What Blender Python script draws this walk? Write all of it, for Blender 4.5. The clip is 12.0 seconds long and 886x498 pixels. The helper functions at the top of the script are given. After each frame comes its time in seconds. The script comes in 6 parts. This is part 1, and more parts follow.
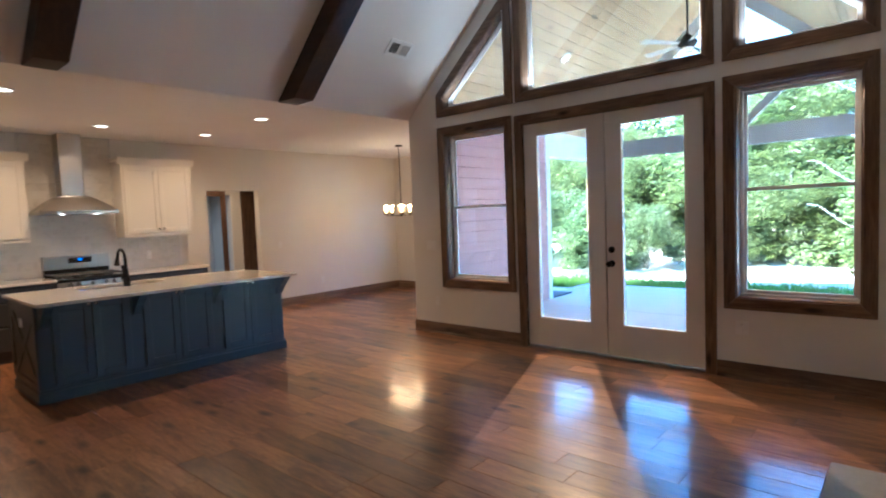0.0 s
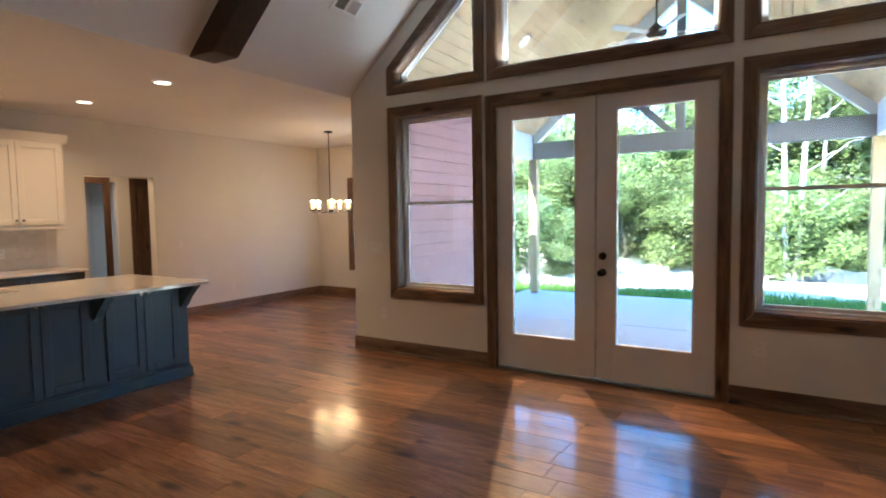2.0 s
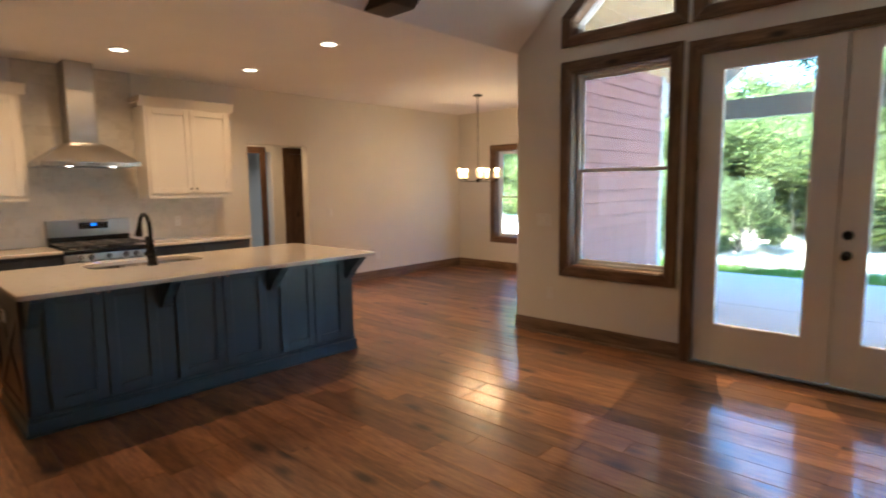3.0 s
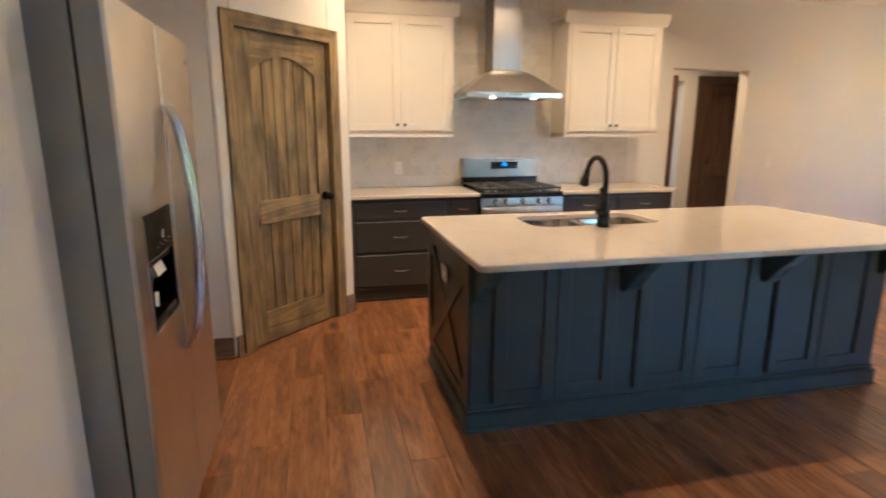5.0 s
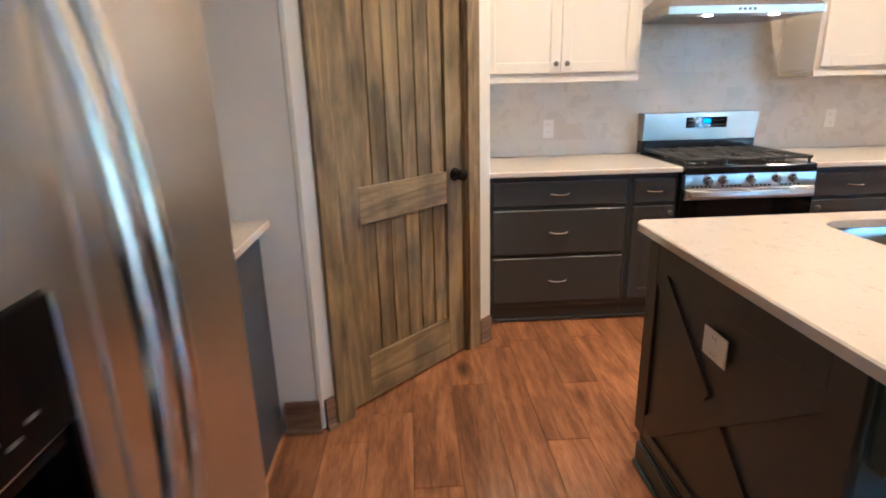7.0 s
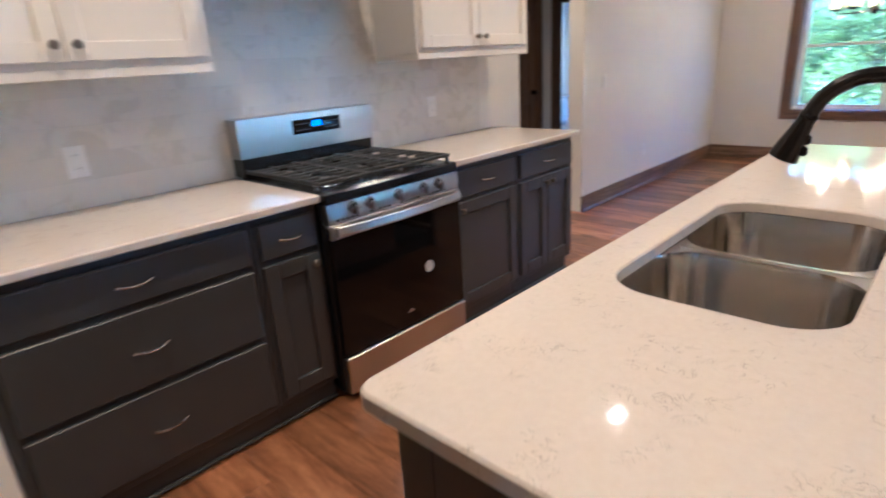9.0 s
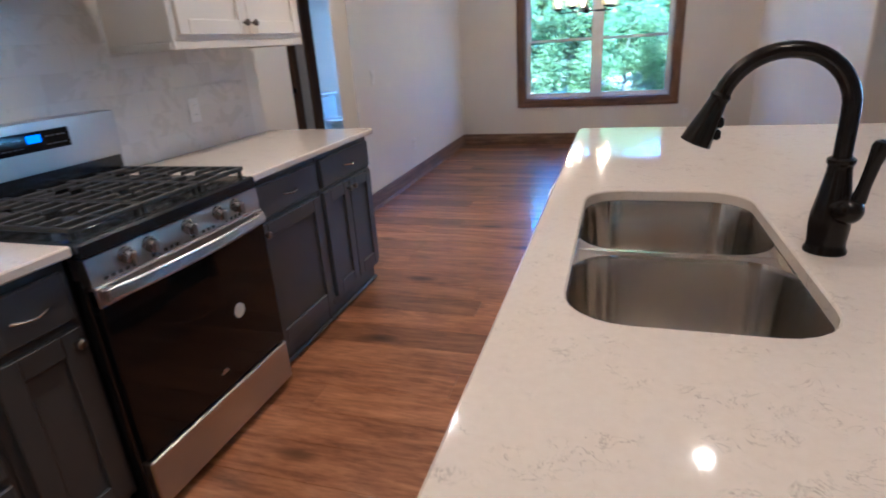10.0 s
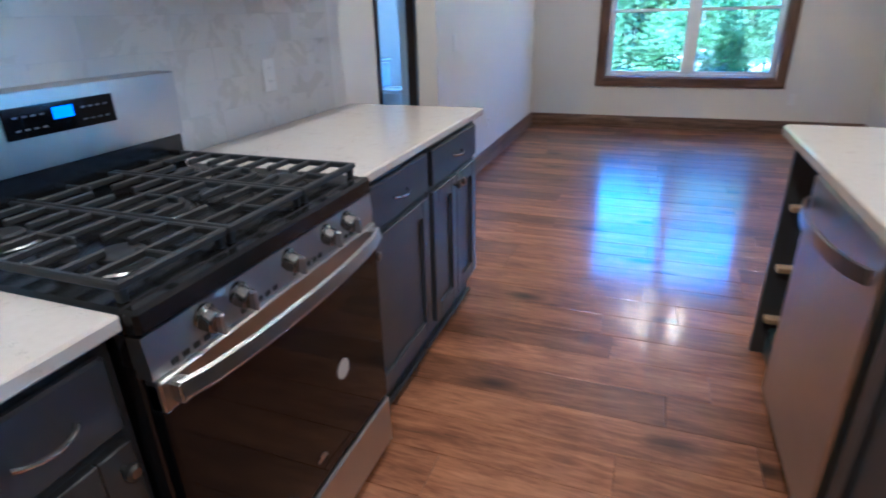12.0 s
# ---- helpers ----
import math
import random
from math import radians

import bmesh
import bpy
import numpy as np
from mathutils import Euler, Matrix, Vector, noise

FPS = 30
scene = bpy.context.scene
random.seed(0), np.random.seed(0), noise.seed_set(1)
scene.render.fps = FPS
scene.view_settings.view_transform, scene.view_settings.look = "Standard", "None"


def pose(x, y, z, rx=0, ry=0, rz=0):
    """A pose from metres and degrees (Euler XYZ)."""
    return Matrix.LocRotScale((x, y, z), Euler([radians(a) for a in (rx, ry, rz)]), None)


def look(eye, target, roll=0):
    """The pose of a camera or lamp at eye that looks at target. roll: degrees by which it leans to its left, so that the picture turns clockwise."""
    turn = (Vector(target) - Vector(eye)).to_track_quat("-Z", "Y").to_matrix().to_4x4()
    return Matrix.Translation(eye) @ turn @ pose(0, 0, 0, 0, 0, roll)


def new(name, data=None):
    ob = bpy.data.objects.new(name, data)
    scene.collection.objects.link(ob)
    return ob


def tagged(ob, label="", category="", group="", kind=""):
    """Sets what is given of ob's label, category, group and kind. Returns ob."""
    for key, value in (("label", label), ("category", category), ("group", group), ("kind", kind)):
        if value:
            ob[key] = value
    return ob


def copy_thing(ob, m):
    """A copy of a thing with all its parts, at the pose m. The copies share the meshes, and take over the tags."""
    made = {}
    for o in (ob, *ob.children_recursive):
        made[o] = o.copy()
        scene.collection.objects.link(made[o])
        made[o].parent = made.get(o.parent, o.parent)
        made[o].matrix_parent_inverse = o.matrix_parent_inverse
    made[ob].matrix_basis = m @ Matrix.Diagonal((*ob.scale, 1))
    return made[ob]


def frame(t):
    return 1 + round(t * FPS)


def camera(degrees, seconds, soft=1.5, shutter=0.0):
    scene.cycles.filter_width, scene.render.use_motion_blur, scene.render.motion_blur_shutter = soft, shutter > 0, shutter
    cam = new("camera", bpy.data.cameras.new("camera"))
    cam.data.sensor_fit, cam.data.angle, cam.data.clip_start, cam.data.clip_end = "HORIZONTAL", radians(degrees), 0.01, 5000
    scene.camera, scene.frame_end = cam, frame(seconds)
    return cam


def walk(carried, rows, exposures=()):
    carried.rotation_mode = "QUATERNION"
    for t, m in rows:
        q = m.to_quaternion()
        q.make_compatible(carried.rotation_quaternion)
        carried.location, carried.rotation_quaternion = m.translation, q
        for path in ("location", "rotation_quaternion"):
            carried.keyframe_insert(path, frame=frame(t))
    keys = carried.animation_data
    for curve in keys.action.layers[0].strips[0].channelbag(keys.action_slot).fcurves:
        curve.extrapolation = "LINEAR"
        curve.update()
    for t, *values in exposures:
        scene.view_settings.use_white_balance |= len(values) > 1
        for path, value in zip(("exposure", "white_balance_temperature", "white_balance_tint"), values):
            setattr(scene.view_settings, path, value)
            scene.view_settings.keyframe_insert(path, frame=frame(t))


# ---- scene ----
cam = camera(78.0, 12.0, 1.8, 0.4)
EXPOSURES = [(0.0, 5.2, 4950, 4), (1.0, 5.1, 5200, 4), (2.7, 5.1, 5600, 4), (4.4, 5.35, 6300, 4), (5.0, 5.7, 5100, 0), (5.6, 5.95, 4500, -1), (6.5, 6.0, 4500, 0), (8.4, 5.8, 4250, 2), (9.6, 5.25, 4050, 3), (10.6, 5.0, 3850, 2), (12.0, 5.3, 3550, -2)]
PATH = [
    (0, (0.3, 0.101, 1.522), (-1.02, 1.599, 1.397), -2.3),
    (0.5, (0.082, 0.221, 1.54), (-1.1, 1.832, 1.468), -2.2),
    (1, (-0.2, 0.323, 1.52), (-1.258, 2.019, 1.461), -1.8),
    (1.5, (-0.469, 0.461, 1.483), (-1.475, 2.187, 1.398), -1.3),
    (2, (-0.769, 0.62, 1.487), (-1.812, 2.321, 1.359), -0.9),
    (2.5, (-1.136, 0.678, 1.476), (-2.284, 2.305, 1.293), -0.5),
    (2.7, (-1.281, 0.692, 1.479), (-2.517, 2.251, 1.279), -0.6),
    (4.3, (-2.574, 0.675, 1.474), (-4.351, 1.515, 1.102), -0.3),
    (4.5, (-2.736, 0.667, 1.455), (-4.566, 1.379, 1.073), 0.1),
    (5, (-3.154, 0.607, 1.447), (-5.058, 1.047, 1.02), 0.1),
    (5.5, (-3.544, 0.504, 1.443), (-5.473, 0.715, 0.962), -0.2),
    (6, (-3.916, 0.5, 1.419), (-5.847, 0.54, 0.9), -0.7),
    (6.5, (-4.295, 0.463, 1.392), (-6.216, 0.472, 0.835), -1.1),
    (8.5, (-5.629, 0.678, 1.357), (-7.254, 1.664, 0.736), -3.4),
    (9, (-5.873, 0.828, 1.366), (-7.198, 2.178, 0.718), -3.7),
    (9.5, (-6.1, 0.919, 1.344), (-7.034, 2.558, 0.679), -4.0),
    (10, (-6.302, 0.994, 1.342), (-6.888, 2.771, 0.638), -3.8),
    (10.5, (-6.426, 1.123, 1.327), (-6.762, 2.952, 0.593), -3.1),
    (11, (-6.565, 1.242, 1.328), (-6.814, 3.078, 0.574), -2.2),
    (11.5, (-6.775, 1.343, 1.326), (-7.153, 3.149, 0.554), -1.7),
    (12, (-6.931, 1.476, 1.31), (-7.58, 3.194, 0.516), -1.5),
]
walk(cam, [(t, look(eye, target, roll)) for t, eye, target, roll in PATH], EXPOSURES)

# ---- light ----
SUN_ELEVATION, SUN_TURN = 58, 205
world = bpy.data.worlds.new("sky")
scene.world = world
world.use_nodes = True
wn = world.node_tree.nodes
wl = world.node_tree.links
sky = wn.new("ShaderNodeTexSky")
sky.sky_type = "NISHITA"
sky.sun_disc = False
sky.dust_density, sky.ozone_density = 0.0, 8.0
sky.sun_elevation, sky.sun_rotation = radians(SUN_ELEVATION), radians(SUN_TURN)
wn["Background"].inputs["Strength"].default_value = 0.15
wl.new(sky.outputs[0], wn["Background"].inputs["Color"])


def lamp(name, kind, m, power, colour, size=0.1, spread=None, cone=None, blend=0.5):
    data = bpy.data.lights.new(name, kind)
    data.energy, data.color = power, colour
    if kind == "SUN":
        data.angle = radians(size)
    elif kind == "AREA":
        if isinstance(size, tuple):
            data.shape, data.size, data.size_y = "RECTANGLE", size[0], size[1]
        else:
            data.shape, data.size = "DISK", size
        if spread:
            data.spread = radians(spread)
    else:
        data.shadow_soft_size = size
        if kind == "SPOT":
            data.spot_size, data.spot_blend = radians(cone), blend
    ob = new(name, data)
    ob.matrix_world = m
    return ob


SUN_DIR = Vector((math.sin(radians(SUN_TURN)) * math.cos(radians(SUN_ELEVATION)), math.cos(radians(SUN_TURN)) * math.cos(radians(SUN_ELEVATION)), math.sin(radians(SUN_ELEVATION))))
lamp("sun", "SUN", look(SUN_DIR * 40, (0, 0, 0)), 4.2, (1.0, 0.95, 0.87), 0.5)
WARM = (1.0, 0.59, 0.29)
CAN_POWER = 0.35


# ---- materials ----
def material(name):
    m = bpy.data.materials.new(name)
    m.use_nodes = True
    n = m.node_tree.nodes
    return m, n, m.node_tree.links, n["Principled BSDF"]


def noise_node(n, l, vec, scale, detail=4.0, rough=0.55, distort=0.0):
    t = n.new("ShaderNodeTexNoise")
    t.inputs["Scale"].default_value, t.inputs["Detail"].default_value = scale, detail
    t.inputs["Roughness"].default_value, t.inputs["Distortion"].default_value = rough, distort
    l.new(vec, t.inputs["Vector"])
    return t.outputs["Fac"]


def ramp(n, l, fac, stops):
    r = n.new("ShaderNodeValToRGB")
    e = r.color_ramp.elements
    while len(e) < len(stops):
        e.new(0.5)
    for el, (p, c) in zip(e, stops):
        el.position, el.color = p, (*c, 1) if len(c) == 3 else c
    l.new(fac, r.inputs[0])
    return r.outputs["Color"]


def coords(n, l, kind="Object", stretch=(1, 1, 1), jitter=False):
    c = n.new("ShaderNodeTexCoord")
    out = c.outputs[kind]
    if jitter:
        info = n.new("ShaderNodeObjectInfo")
        add = n.new("ShaderNodeVectorMath")
        add.operation = "MULTIPLY_ADD"
        l.new(info.outputs["Random"], add.inputs[0])
        add.inputs[1].default_value = (37, 53, 71)
        l.new(out, add.inputs[2])
        out = add.outputs[0]
    m = n.new("ShaderNodeMapping")
    m.inputs["Scale"].default_value = stretch
    l.new(out, m.inputs["Vector"])
    return m.outputs[0]


def bump(n, l, height, strength, distance, bsdf):
    b = n.new("ShaderNodeBump")
    b.inputs["Strength"].default_value, b.inputs["Distance"].default_value = strength, distance
    l.new(height, b.inputs["Height"])
    l.new(b.outputs[0], bsdf.inputs["Normal"])


def value_ramp(n, l, fac, lo, hi):
    r = n.new("ShaderNodeMapRange")
    r.inputs["To Min"].default_value, r.inputs["To Max"].default_value = lo, hi
    l.new(fac, r.inputs["Value"])
    return r.outputs[0]


def shade(c, k):
    return tuple(min(1.0, v * k) for v in c)


def paint(name, colour, rough=0.5, var=0.06, grain=220.0, bumps=0.08, coat=0.0):
    """Paint with roller texture and faint unevenness."""
    m, n, l, b = material(name)
    v = coords(n, l)
    f = noise_node(n, l, v, 1.3, 3)
    l.new(ramp(n, l, f, [(0.3, shade(colour, 1 - var)), (0.7, shade(colour, 1 + var))]), b.inputs["Base Color"])
    l.new(value_ramp(n, l, noise_node(n, l, v, 7.0), rough - 0.06, rough + 0.06), b.inputs["Roughness"])
    bump(n, l, noise_node(n, l, v, grain, 2), bumps, 0.002, b)
    b.inputs["Coat Weight"].default_value = coat
    return m


def wood(name, dark, mid, light, rough=0.45, along="x", scale=1.0, knots=True, coat=0.0, grain=1.0):
    """Stained wood with grain along one local axis, dark streaks and knots."""
    m, n, l, b = material(name)
    st = {"x": (0.7, 9, 9), "y": (9, 0.7, 9), "z": (9, 9, 0.7)}[along]
    v = coords(n, l, "Object", tuple(s * scale for s in st), True)
    f1 = noise_node(n, l, v, 1.6, 6, 0.6, 1.2)
    f2 = noise_node(n, l, v, 9.0, 5, 0.7, 0.3)
    mix = n.new("ShaderNodeMix")
    mix.inputs[0].default_value = 0.42
    l.new(f1, mix.inputs[2])
    l.new(f2, mix.inputs[3])
    c = ramp(n, l, mix.outputs[0], [(0.34, dark), (0.5, mid), (0.68, light)])
    if knots:
        kv = coords(n, l, "Object", tuple(s * scale for s in {"x": (1.0, 3, 3), "y": (3, 1.0, 3), "z": (3, 3, 1.0)}[along]), True)
        k = n.new("ShaderNodeTexVoronoi")
        k.inputs["Scale"].default_value = 1.7
        l.new(kv, k.inputs["Vector"])
        kc = ramp(n, l, k.outputs["Distance"], [(0.06, (1, 1, 1)), (0.16, (0, 0, 0))])
        mk = n.new("ShaderNodeMix")
        mk.data_type = "RGBA"
        l.new(kc, mk.inputs[0])
        l.new(c, mk.inputs[6])
        mk.inputs[7].default_value = (*shade(dark, 0.5), 1)
        c = mk.outputs[2]
    l.new(c, b.inputs["Base Color"])
    l.new(value_ramp(n, l, f2, rough - 0.08, rough + 0.1), b.inputs["Roughness"])
    bump(n, l, mix.outputs[0], 0.25 * grain, 0.003, b)
    b.inputs["Coat Weight"].default_value = coat
    b.inputs["Coat Roughness"].default_value = 0.15
    return m


def stained_plank(name, along):
    """Knotty boards under an uneven olive-brown stain: cathedral figure, dark blotches, small knots."""
    m, n, l, b = material(name)
    st = {"x": (0.35, 4.5, 4.5), "z": (4.5, 4.5, 0.35)}[along]
    v = coords(n, l, "Object", st, True)
    warp = noise_node(n, l, v, 1.1, 3, 0.5, 0.5)
    wave = n.new("ShaderNodeMath")
    wave.operation = "SINE"
    k = n.new("ShaderNodeMath")
    k.operation = "MULTIPLY"
    k.inputs[1].default_value = 46.0
    l.new(warp, k.inputs[0])
    l.new(k.outputs[0], wave.inputs[0])
    figure = value_ramp(n, l, wave.outputs[0], 0.0, 1.0)
    wave_range = figure.node
    wave_range.inputs["From Min"].default_value = -1.0
    fine = noise_node(n, l, coords(n, l, "Object", tuple(6 * q for q in st), True), 4.0, 4, 0.7)
    mix = n.new("ShaderNodeMix")
    mix.inputs[0].default_value = 0.74
    l.new(figure, mix.inputs[2])
    l.new(fine, mix.inputs[3])
    c = ramp(n, l, mix.outputs[0], [(0.22, (0.125, 0.086, 0.042)), (0.5, (0.250, 0.178, 0.086)), (0.78, (0.37, 0.275, 0.142))])
    blotch = ramp(n, l, noise_node(n, l, coords(n, l, "Object", (2.6, 2.6, 1.3), True), 2.2, 4, 0.6), [(0.36, (0.55, 0.57, 0.60)), (0.54, (1.0, 1.0, 1.0)), (0.74, (1.2, 1.16, 1.03))])
    mul = n.new("ShaderNodeMix")
    mul.data_type, mul.blend_type = "RGBA", "MULTIPLY"
    mul.inputs[0].default_value = 1.0
    l.new(c, mul.inputs[6])
    l.new(blotch, mul.inputs[7])
    kn = n.new("ShaderNodeTexVoronoi")
    kn.inputs["Scale"].default_value = 2.1
    l.new(coords(n, l, "Object", {"x": (1.2, 2.4, 2.4), "z": (2.4, 2.4, 1.2)}[along], True), kn.inputs["Vector"])
    spot = ramp(n, l, kn.outputs["Distance"], [(0.05, (0.9, 0.9, 0.9)), (0.12, (0, 0, 0))])
    mk = n.new("ShaderNodeMix")
    mk.data_type = "RGBA"
    l.new(spot, mk.inputs[0])
    l.new(mul.outputs[2], mk.inputs[6])
    mk.inputs[7].default_value = (0.035, 0.022, 0.012, 1)
    l.new(mk.outputs[2], b.inputs["Base Color"])
    l.new(value_ramp(n, l, fine, 0.34, 0.5), b.inputs["Roughness"])
    bump(n, l, mix.outputs[0], 0.14, 0.002, b)
    return m


def floor_wood():
    """Red-brown hand-scraped plank flooring, each plank its own tone."""
    m, n, l, b = material("floor_planks")
    v = coords(n, l, "Object", (0.8, 5.5, 5), True)
    f1 = noise_node(n, l, v, 1.5, 6, 0.6, 1.4)
    f2 = noise_node(n, l, v, 10.0, 5, 0.7, 0.4)
    mix = n.new("ShaderNodeMix")
    mix.inputs[0].default_value = 0.46
    l.new(f1, mix.inputs[2])
    l.new(f2, mix.inputs[3])
    c = ramp(n, l, mix.outputs[0], [(0.31, (0.070, 0.028, 0.012)), (0.45, (0.200, 0.083, 0.033)), (0.58, (0.340, 0.152, 0.062)), (0.73, (0.49, 0.250, 0.112))])
    info = n.new("ShaderNodeObjectInfo")
    isl = n.new("ShaderNodeNewGeometry")
    tone = n.new("ShaderNodeMath")
    tone.operation = "ADD"
    l.new(info.outputs["Random"], tone.inputs[0])
    l.new(isl.outputs["Random Per Island"], tone.inputs[1])
    wrap = n.new("ShaderNodeMath")
    wrap.operation = "FRACT"
    l.new(tone.outputs[0], wrap.inputs[0])
    hs = n.new("ShaderNodeHueSaturation")
    l.new(value_ramp(n, l, wrap.outputs[0], 0.62, 1.30), hs.inputs["Value"])
    l.new(c, hs.inputs["Color"])
    kv = coords(n, l, "Object", (1.6, 4, 4), True)
    k = n.new("ShaderNodeTexVoronoi")
    k.inputs["Scale"].default_value = 1.1
    l.new(kv, k.inputs["Vector"])
    kc = ramp(n, l, k.outputs["Distance"], [(0.06, (0.9, 0.9, 0.9)), (0.21, (0, 0, 0))])
    mk = n.new("ShaderNodeMix")
    mk.data_type = "RGBA"
    l.new(kc, mk.inputs[0])
    l.new(hs.outputs[0], mk.inputs[6])
    mk.inputs[7].default_value = (0.02, 0.009, 0.005, 1)
    l.new(mk.outputs[2], b.inputs["Base Color"])
    l.new(value_ramp(n, l, f2, 0.30, 0.48), b.inputs["Roughness"])
    sv = coords(n, l, "Object", (1.2, 14, 6), True)
    s = noise_node(n, l, sv, 2.4, 3, 0.5, 0.6)
    add = n.new("ShaderNodeMath")
    add.operation = "MULTIPLY_ADD"
    l.new(f2, add.inputs[0])
    add.inputs[1].default_value = 0.25
    l.new(s, add.inputs[2])
    bump(n, l, add.outputs[0], 0.07, 0.004, b)
    b.inputs["Specular IOR Level"].default_value = 0.3
    b.inputs["Coat Weight"].default_value = 0.6
    b.inputs["Coat Roughness"].default_value = 0.12
    b.inputs["Coat IOR"].default_value = 1.6
    l.new(b.inputs["Normal"].links[0].from_socket, b.inputs["Coat Normal"])
    return m


def quartz():
    """Pale quartz with sparse grey-brown squiggles and fine flecks."""
    m, n, l, b = material("quartz")
    v = coords(n, l, "Object")
    w = noise_node(n, l, v, 21.0, 4, 0.6, 2.0)
    vein = n.new("ShaderNodeMath")
    vein.operation = "SUBTRACT"
    l.new(w, vein.inputs[0])
    vein.inputs[1].default_value = 0.5
    ab = n.new("ShaderNodeMath")
    ab.operation = "ABSOLUTE"
    l.new(vein.outputs[0], ab.inputs[0])
    line = ramp(n, l, ab.outputs[0], [(0.0, (1, 1, 1)), (0.016, (0, 0, 0))])
    gate = ramp(n, l, noise_node(n, l, v, 17.0, 3), [(0.53, (0, 0, 0)), (0.63, (0.72, 0.72, 0.72))])
    mul = n.new("ShaderNodeMix")
    mul.data_type, mul.blend_type = "RGBA", "MULTIPLY"
    mul.inputs[0].default_value = 1.0
    l.new(line, mul.inputs[6])
    l.new(gate, mul.inputs[7])
    base = ramp(n, l, noise_node(n, l, v, 60.0, 4), [(0.3, (0.62, 0.557, 0.50)), (0.7, (0.652, 0.592, 0.535))])
    mk = n.new("ShaderNodeMix")
    mk.data_type = "RGBA"
    l.new(mul.outputs[2], mk.inputs[0])
    l.new(base, mk.inputs[6])
    mk.inputs[7].default_value = (0.26, 0.235, 0.21, 1)
    l.new(mk.outputs[2], b.inputs["Base Color"])
    b.inputs["Roughness"].default_value = 0.055
    return m


def marble_tile():
    m, n, l, b = material("marble_tile")
    v = coords(n, l, "Object", (1, 1, 1), True)
    w = noise_node(n, l, v, 5.0, 6, 0.65, 0.7)
    c = ramp(n, l, w, [(0.2, (0.60, 0.57, 0.515)), (0.45, (0.64, 0.61, 0.555)), (0.7, (0.665, 0.635, 0.58))])
    info = n.new("ShaderNodeObjectInfo")
    hs = n.new("ShaderNodeHueSaturation")
    l.new(value_ramp(n, l, info.outputs["Random"], 0.96, 1.03), hs.inputs["Value"])
    l.new(c, hs.inputs["Color"])
    l.new(hs.outputs[0], b.inputs["Base Color"])
    l.new(value_ramp(n, l, w, 0.22, 0.34), b.inputs["Roughness"])
    bump(n, l, noise_node(n, l, v, 30.0, 3), 0.05, 0.002, b)
    return m


def steel(name, colour=(0.56, 0.55, 0.54), rough=0.3, along="x", aniso=0.0, turn=0.0):
    """Brushed metal."""
    m, n, l, b = material(name)
    st = {"x": (1, 160, 160), "y": (160, 1, 160), "z": (160, 160, 1)}[along]
    f = noise_node(n, l, coords(n, l, "Object", st), 1.5, 3)
    s = noise_node(n, l, coords(n, l), 3.0, 3)
    l.new(ramp(n, l, s, [(0.3, shade(colour, 0.93)), (0.7, shade(colour, 1.04))]), b.inputs["Base Color"])
    b.inputs["Metallic"].default_value = 1.0
    b.inputs["Anisotropic"].default_value = aniso
    b.inputs["Anisotropic Rotation"].default_value = turn
    l.new(value_ramp(n, l, f, rough - 0.04, rough + 0.04), b.inputs["Roughness"])
    bump(n, l, f, 0.015, 0.001, b)
    return m


def plain(name, colour, rough=0.4, metal=0.0, spec=0.5, coat=0.0, var=0.05):
    m, n, l, b = material(name)
    f = noise_node(n, l, coords(n, l), 12.0, 4)
    l.new(ramp(n, l, f, [(0.3, shade(colour, 1 - var)), (0.7, shade(colour, 1 + var))]), b.inputs["Base Color"])
    l.new(value_ramp(n, l, f, max(0.02, rough - 0.04), rough + 0.04), b.inputs["Roughness"])
    b.inputs["Metallic"].default_value = metal
    b.inputs["Specular IOR Level"].default_value = spec
    b.inputs["Coat Weight"].default_value = coat
    return m


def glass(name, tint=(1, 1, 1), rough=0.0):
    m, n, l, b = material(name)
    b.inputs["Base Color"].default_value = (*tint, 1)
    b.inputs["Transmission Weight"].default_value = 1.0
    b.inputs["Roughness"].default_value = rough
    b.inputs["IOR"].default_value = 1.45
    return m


def glow(name, colour, strength):
    m, n, l, b = material(name)
    b.inputs["Base Color"].default_value = (*colour, 1)
    b.inputs["Emission Color"].default_value = (*colour, 1)
    b.inputs["Emission Strength"].default_value = strength
    return m


def leaves(name, dark, light):
    m, n, l, b = material(name)
    g = n.new("ShaderNodeNewGeometry")
    info = n.new("ShaderNodeObjectInfo")
    f = noise_node(n, l, coords(n, l), 0.8, 3)
    mx = n.new("ShaderNodeMath")
    mx.operation = "MULTIPLY_ADD"
    l.new(g.outputs["Random Per Island"], mx.inputs[0])
    mx.inputs[1].default_value = 0.55
    l.new(f, mx.inputs[2])
    c = ramp(n, l, mx.outputs[0], [(0.35, dark), (0.95, light)])
    hs = n.new("ShaderNodeHueSaturation")
    l.new(value_ramp(n, l, info.outputs["Random"], 0.8, 1.2), hs.inputs["Value"])
    l.new(value_ramp(n, l, info.outputs["Random"], 0.485, 0.505), hs.inputs["Hue"])
    l.new(c, hs.inputs["Color"])
    l.new(hs.outputs[0], b.inputs["Base Color"])
    b.inputs["Roughness"].default_value = 0.45
    tr = n.new("ShaderNodeBsdfTranslucent")
    l.new(hs.outputs[0], tr.inputs["Color"])
    sh = n.new("ShaderNodeMixShader")
    sh.inputs[0].default_value = 0.7
    l.new(b.outputs[0], sh.inputs[1])
    l.new(tr.outputs[0], sh.inputs[2])
    l.new(sh.outputs[0], n["Material Output"].inputs["Surface"])
    return m


